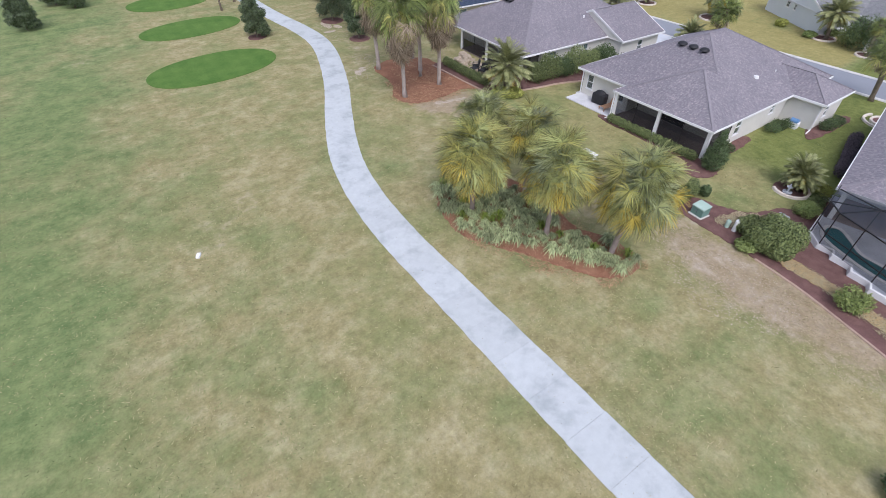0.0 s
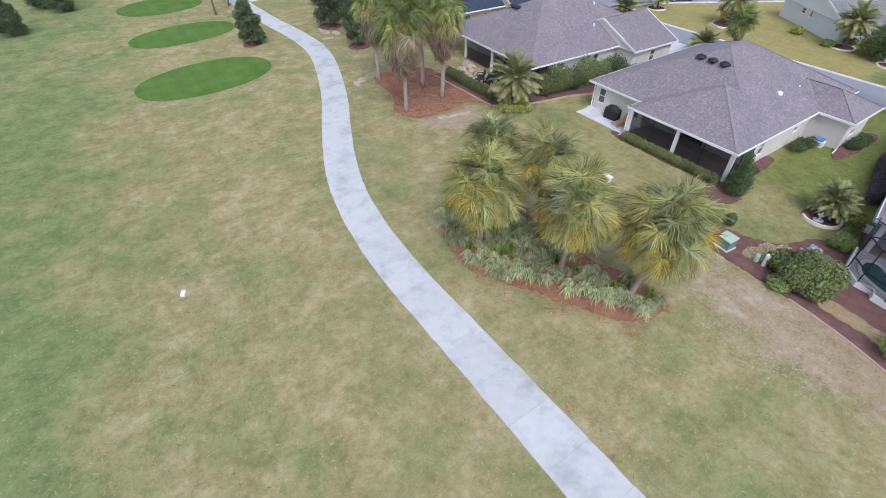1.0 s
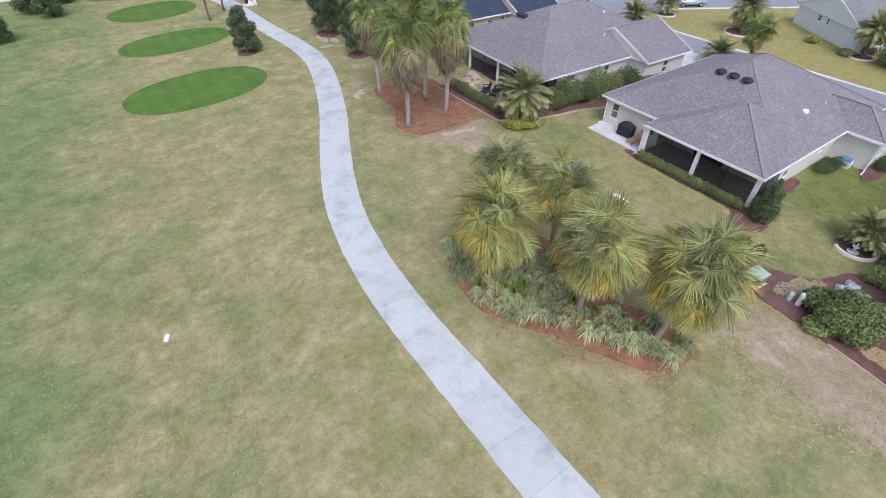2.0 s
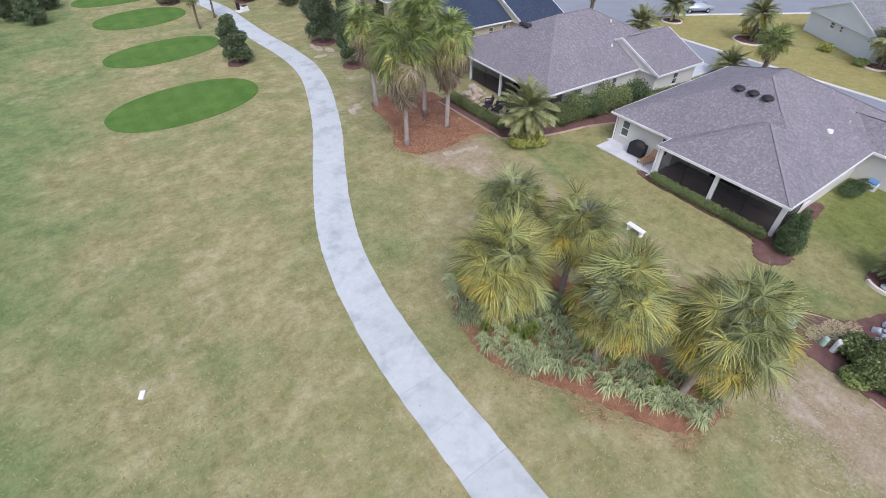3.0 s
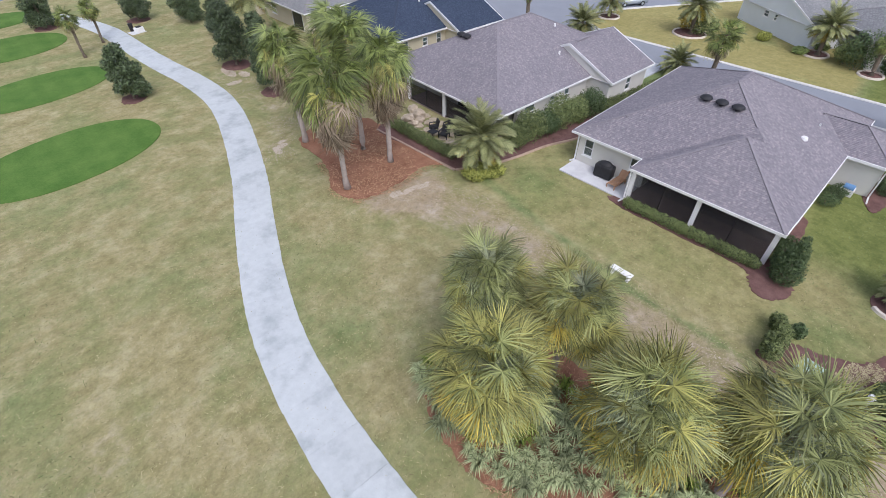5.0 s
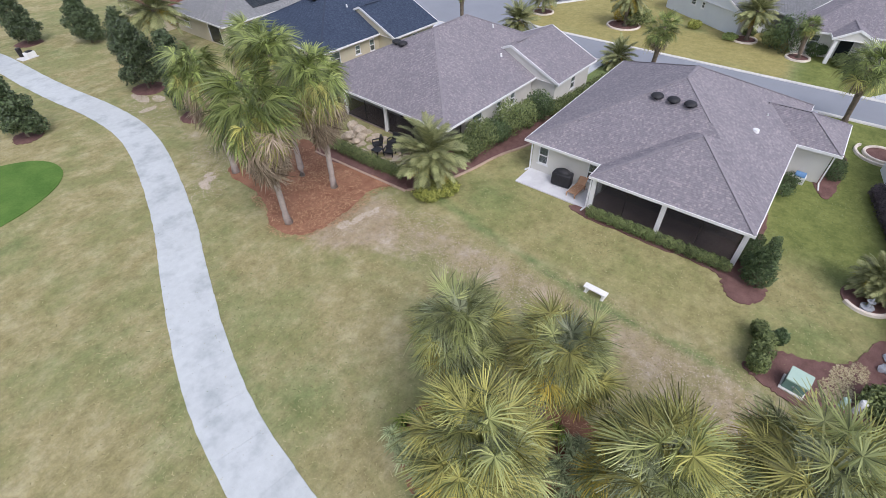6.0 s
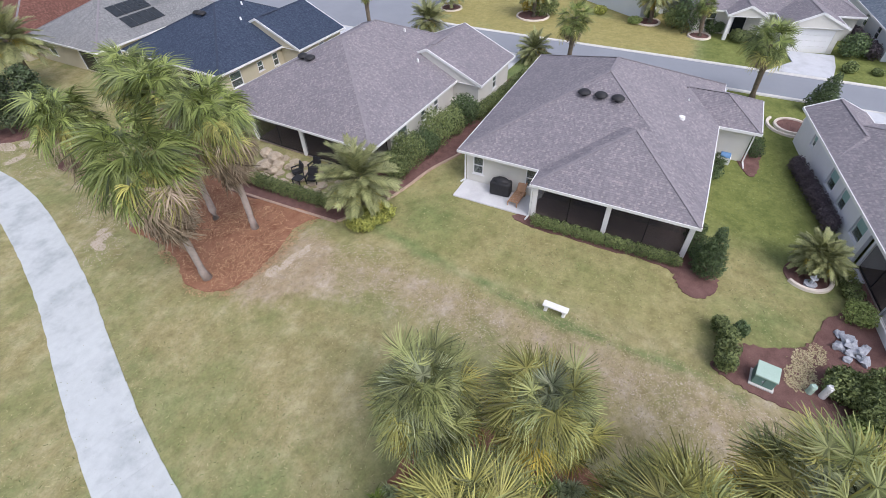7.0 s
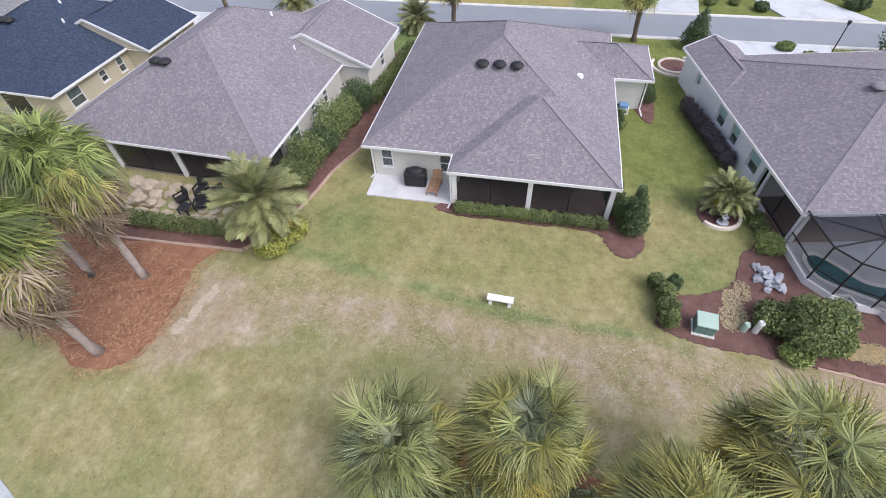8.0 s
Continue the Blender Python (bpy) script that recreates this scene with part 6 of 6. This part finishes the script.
deck = sheet([tuple(placed4(*p)[:2]) for p in ((34.55, 5.55), (32.05, 5.6), (31.1, 4.95), (31.0, 4.1), (30.5, 4.0), (30.2, 3.0), (29.6, 2.9), (29.3, 1.9), (28.7, 1.8), (28.4, 0.7), (27.8, 0.5), (27.6, -4), (27.6, -10.6), (34.55, -10.6))], 0.28, 0.3)
lone("pool_deck", deck, POOL_DECK, "pale concrete deck round a small pool", "deck", kind="structure")
pool_line = [tuple(placed4(*p)[:2]) for p in ((33.4, 5.1), (32.3, 5.1), (31.6, 4.5), (31.0, 3.6), (30.4, 2.6), (29.9, 1.2), (30.5, 0.5), (31.3, 1.5), (31.8, 2.9), (32.8, 3.6), (33.7, 4.4))]
pool = thing("pool", "kidney-shaped pool with teal water set in the deck", "pool", kind="structure")
part("rim", band(spline(pool_line, 5, True), 0.3, 0.26, 0.33, True), KERB, pool)
part("basin", sheet(spline(pool_line, 5, True), 0.29, 0.05), POOL_TILE, pool)
part("water", sheet(spline(pool_line, 5, True), 0.305, 0.01), WATER, pool)
low_wall = [(34.5, 5.65), (32.0, 5.7), (31.0, 5.0), (30.9, 4.2), (30.4, 4.1), (30.1, 3.1), (29.5, 3.0), (29.2, 2.0), (28.6, 1.9), (28.3, 0.8), (27.7, 0.6), (27.5, -4), (27.5, -10.7)]
lone("low_wall", band([tuple(placed4(*p)[:2]) for p in low_wall], 0.22, -0.02, 0.42), WHITE, "low white wall under the pool enclosure", "wall", kind="structure")
cage = thing("pool_enclosure", "dark bronze pool enclosure frame with fine insect screen", "pool enclosure", M4)
top = 2.75
corners = [(34.45, 5.65), (32.0, 5.7), (31.0, 5.0), (30.2, 3.6), (29.2, 2.0), (28.4, 0.6), (27.5, -4), (27.5, -10.7)]
for (ax, ay), (bx, by) in zip(corners, corners[1:]):
    part("post", bar(bmesh.new(), (bx, by, 0.4), (bx, by, top), 0.06), BRONZE, cage)
    part("beam", bar(bmesh.new(), (ax, ay, top), (bx, by, top), 0.06), BRONZE, cage)
    part("chair_rail", bar(bmesh.new(), (ax, ay, 1.2), (bx, by, 1.2), 0.05), BRONZE, cage)
    bm = bmesh.new()
    bm.faces.new([bm.verts.new(p) for p in ((ax, ay, 0.42), (bx, by, 0.42), (bx, by, top), (ax, ay, top))])
    part("screen", bm, CAGE_SCREEN, cage, "fine grey insect screen")
hub, hub2 = (32.2, 3.4, 3.15), (31.0, -2.0, 3.15)
for a, b in (((34.45, 5.65, 2.5), hub), ((34.45, 2.2, 2.5), hub), (hub, (31.0, 5.0, top)), (hub, (32.0, 5.7, top)), (hub, (30.2, 3.6, top)), (hub, hub2), (hub2, (28.4, 0.6, top)), (hub2, (34.45, -2.0, 2.5)), ((34.45, 2.2, 2.5), hub2), (hub2, (27.5, -4, top)), (hub2, (31.0, -10.7, 3.15))):
    part("rafter", bar(bmesh.new(), a, b, 0.06), BRONZE, cage)
for quad in (((34.45, 5.65, 2.55), (32.0, 5.7, top), hub, (34.45, 2.2, 2.55)), ((34.45, 2.2, 2.55), hub, hub2, (34.45, -2.0, 2.55)), (hub, (32.0, 5.7, top), (31.0, 5.0, top), (30.2, 3.6, top)), (hub, (30.2, 3.6, top), (28.4, 0.6, top), hub2), ((34.45, -2.0, 2.55), hub2, (31.0, -10.7, 3.15), (34.45, -10.7, 2.55)), (hub2, (28.4, 0.6, top), (27.5, -4, top), (31.0, -10.7, 3.15))):
    bm = bmesh.new()
    bm.faces.new([bm.verts.new(p) for p in quad])
    part("screen", bm, CAGE_SCREEN, cage, "fine grey insect screen")


# silver saloon parked in the side street
def saloon(m):
    car = thing("car", "silver four-door saloon parked at the kerb", "car", m)
    prof = [(-2.2, 0.45), (-2.2, 0.8), (-1.75, 0.92), (-1.15, 0.98), (-0.6, 1.4), (0.55, 1.42), (1.2, 1.0), (2.0, 0.86), (2.25, 0.6), (2.2, 0.3), (-2.15, 0.28)]
    bm = bmesh.new()
    rings = [[bm.verts.new((x, s * (0.86 if z < 1.05 else 0.62), z)) for x, z in prof] for s in (-1, 1)]
    bm.faces.new(rings[0])
    bm.faces.new(rings[1][::-1])
    for k in range(len(prof)):
        j = (k + 1) % len(prof)
        bm.faces.new((rings[0][k], rings[1][k], rings[1][j], rings[0][j]))
    bmesh.ops.recalc_face_normals(bm, faces=bm.faces)
    bmesh.ops.bevel(bm, geom=bm.edges, offset=0.05, segments=2, affect="EDGES")
    part("body", bm, SILVER, car, smooth=True)
    for s in (-1, 1):
        bm = bmesh.new()
        bm.faces.new([bm.verts.new((x, s * y, z)) for x, y, z in ((-0.95, 0.80, 1.02), (1.0, 0.80, 1.03), (0.5, 0.65, 1.37), (-0.55, 0.65, 1.36))])
        part("side_window", bm, DARK_GLASS, car)
        for x in (-1.35, 1.4):
            wheel = share("wheel", None, car, Matrix.Translation((x, s * 0.8, 0.32)))
            bm = bmesh.new()
            bmesh.ops.create_cone(bm, cap_ends=True, segments=20, radius1=0.32, radius2=0.32, depth=0.2, matrix=Matrix.Rotation(radians(90), 4, "X"))
            part("tyre", bm, RUBBER, wheel)
            bm = bmesh.new()
            bmesh.ops.create_cone(bm, cap_ends=True, segments=16, radius1=0.19, radius2=0.19, depth=0.23, matrix=Matrix.Rotation(radians(90), 4, "X"))
            part("rim", bm, SILVER, wheel)
    for x0, x1, z0, z1 in ((-1.16, -0.66, 1.02, 1.38), (1.18, 0.62, 1.04, 1.40)):
        bm = bmesh.new()
        bm.faces.new([bm.verts.new(p) for p in ((x0, -0.7, z0), (x0, 0.7, z0), (x1, 0.58, z1), (x1, -0.58, z1))])
        for v in bm.verts:
            v.co += Vector((math.copysign(0.03, x0), 0, 0.03))
        part("windscreen", bm, DARK_GLASS, car)
    for y in (-0.6, 0.6):
        part("headlight", boxed(2.16, 2.24, y - 0.16, y + 0.16, 0.62, 0.74), WHITE, car)


saloon(pose(77.2, 47.6, 0.03, 0, 0, -30))
lamp = thing("street_lamp", "dark metal lamp post at the lawn edge", "street lamp", Matrix.Translation((57.6, -3.7, 0)))
part("pole", rod(bmesh.new(), [(0, 0, -0.1), (0, 0, 1.5), (0, 0, 2.6)], (0.05, 0.045, 0.04), 8), BRONZE, lamp)
bm = bmesh.new()
bmesh.ops.create_cone(bm, cap_ends=True, segments=8, radius1=0.1, radius2=0.16, depth=0.3, matrix=Matrix.Translation((0, 0, 2.75)))
part("lantern", bm, BRONZE, lamp)
# tee station beside the far path
lone("pad", boxed(-0.9, 0.9, -0.7, 0.7, -0.02, 0.06, bevel=0.02), WALK_CONCRETE, "pale concrete pad beside the cart path", "pad", pose(22.9, 86.0, 0, 0, 0, 10), kind="structure")
bin_ = thing("litter_bin", "dark green litter bin on a concrete pad", "bin", pose(22.6, 86.7, 0.06))
part("body", rod(bmesh.new(), [(0, 0, 0), (0, 0, 0.85)], (0.24, 0.28), 14), BRONZE, bin_)
part("lid", rod(bmesh.new(), [(0, 0, 0.85), (0, 0, 0.95)], (0.3, 0.2), 14), BRONZE, bin_)
cooler = thing("cooler_stand", "white drinks cooler with a dark lid beside the path", "cooler", pose(23.2, 85.8, 0.06, 0, 0, 20))
part("body", boxed(-0.5, 0.5, -0.35, 0.35, 0, 0.55, bevel=0.04), WHITE, cooler)
part("lid", boxed(-0.3, 0.35, -0.25, 0.25, 0.55, 0.65, bevel=0.03), BLACK, cooler)
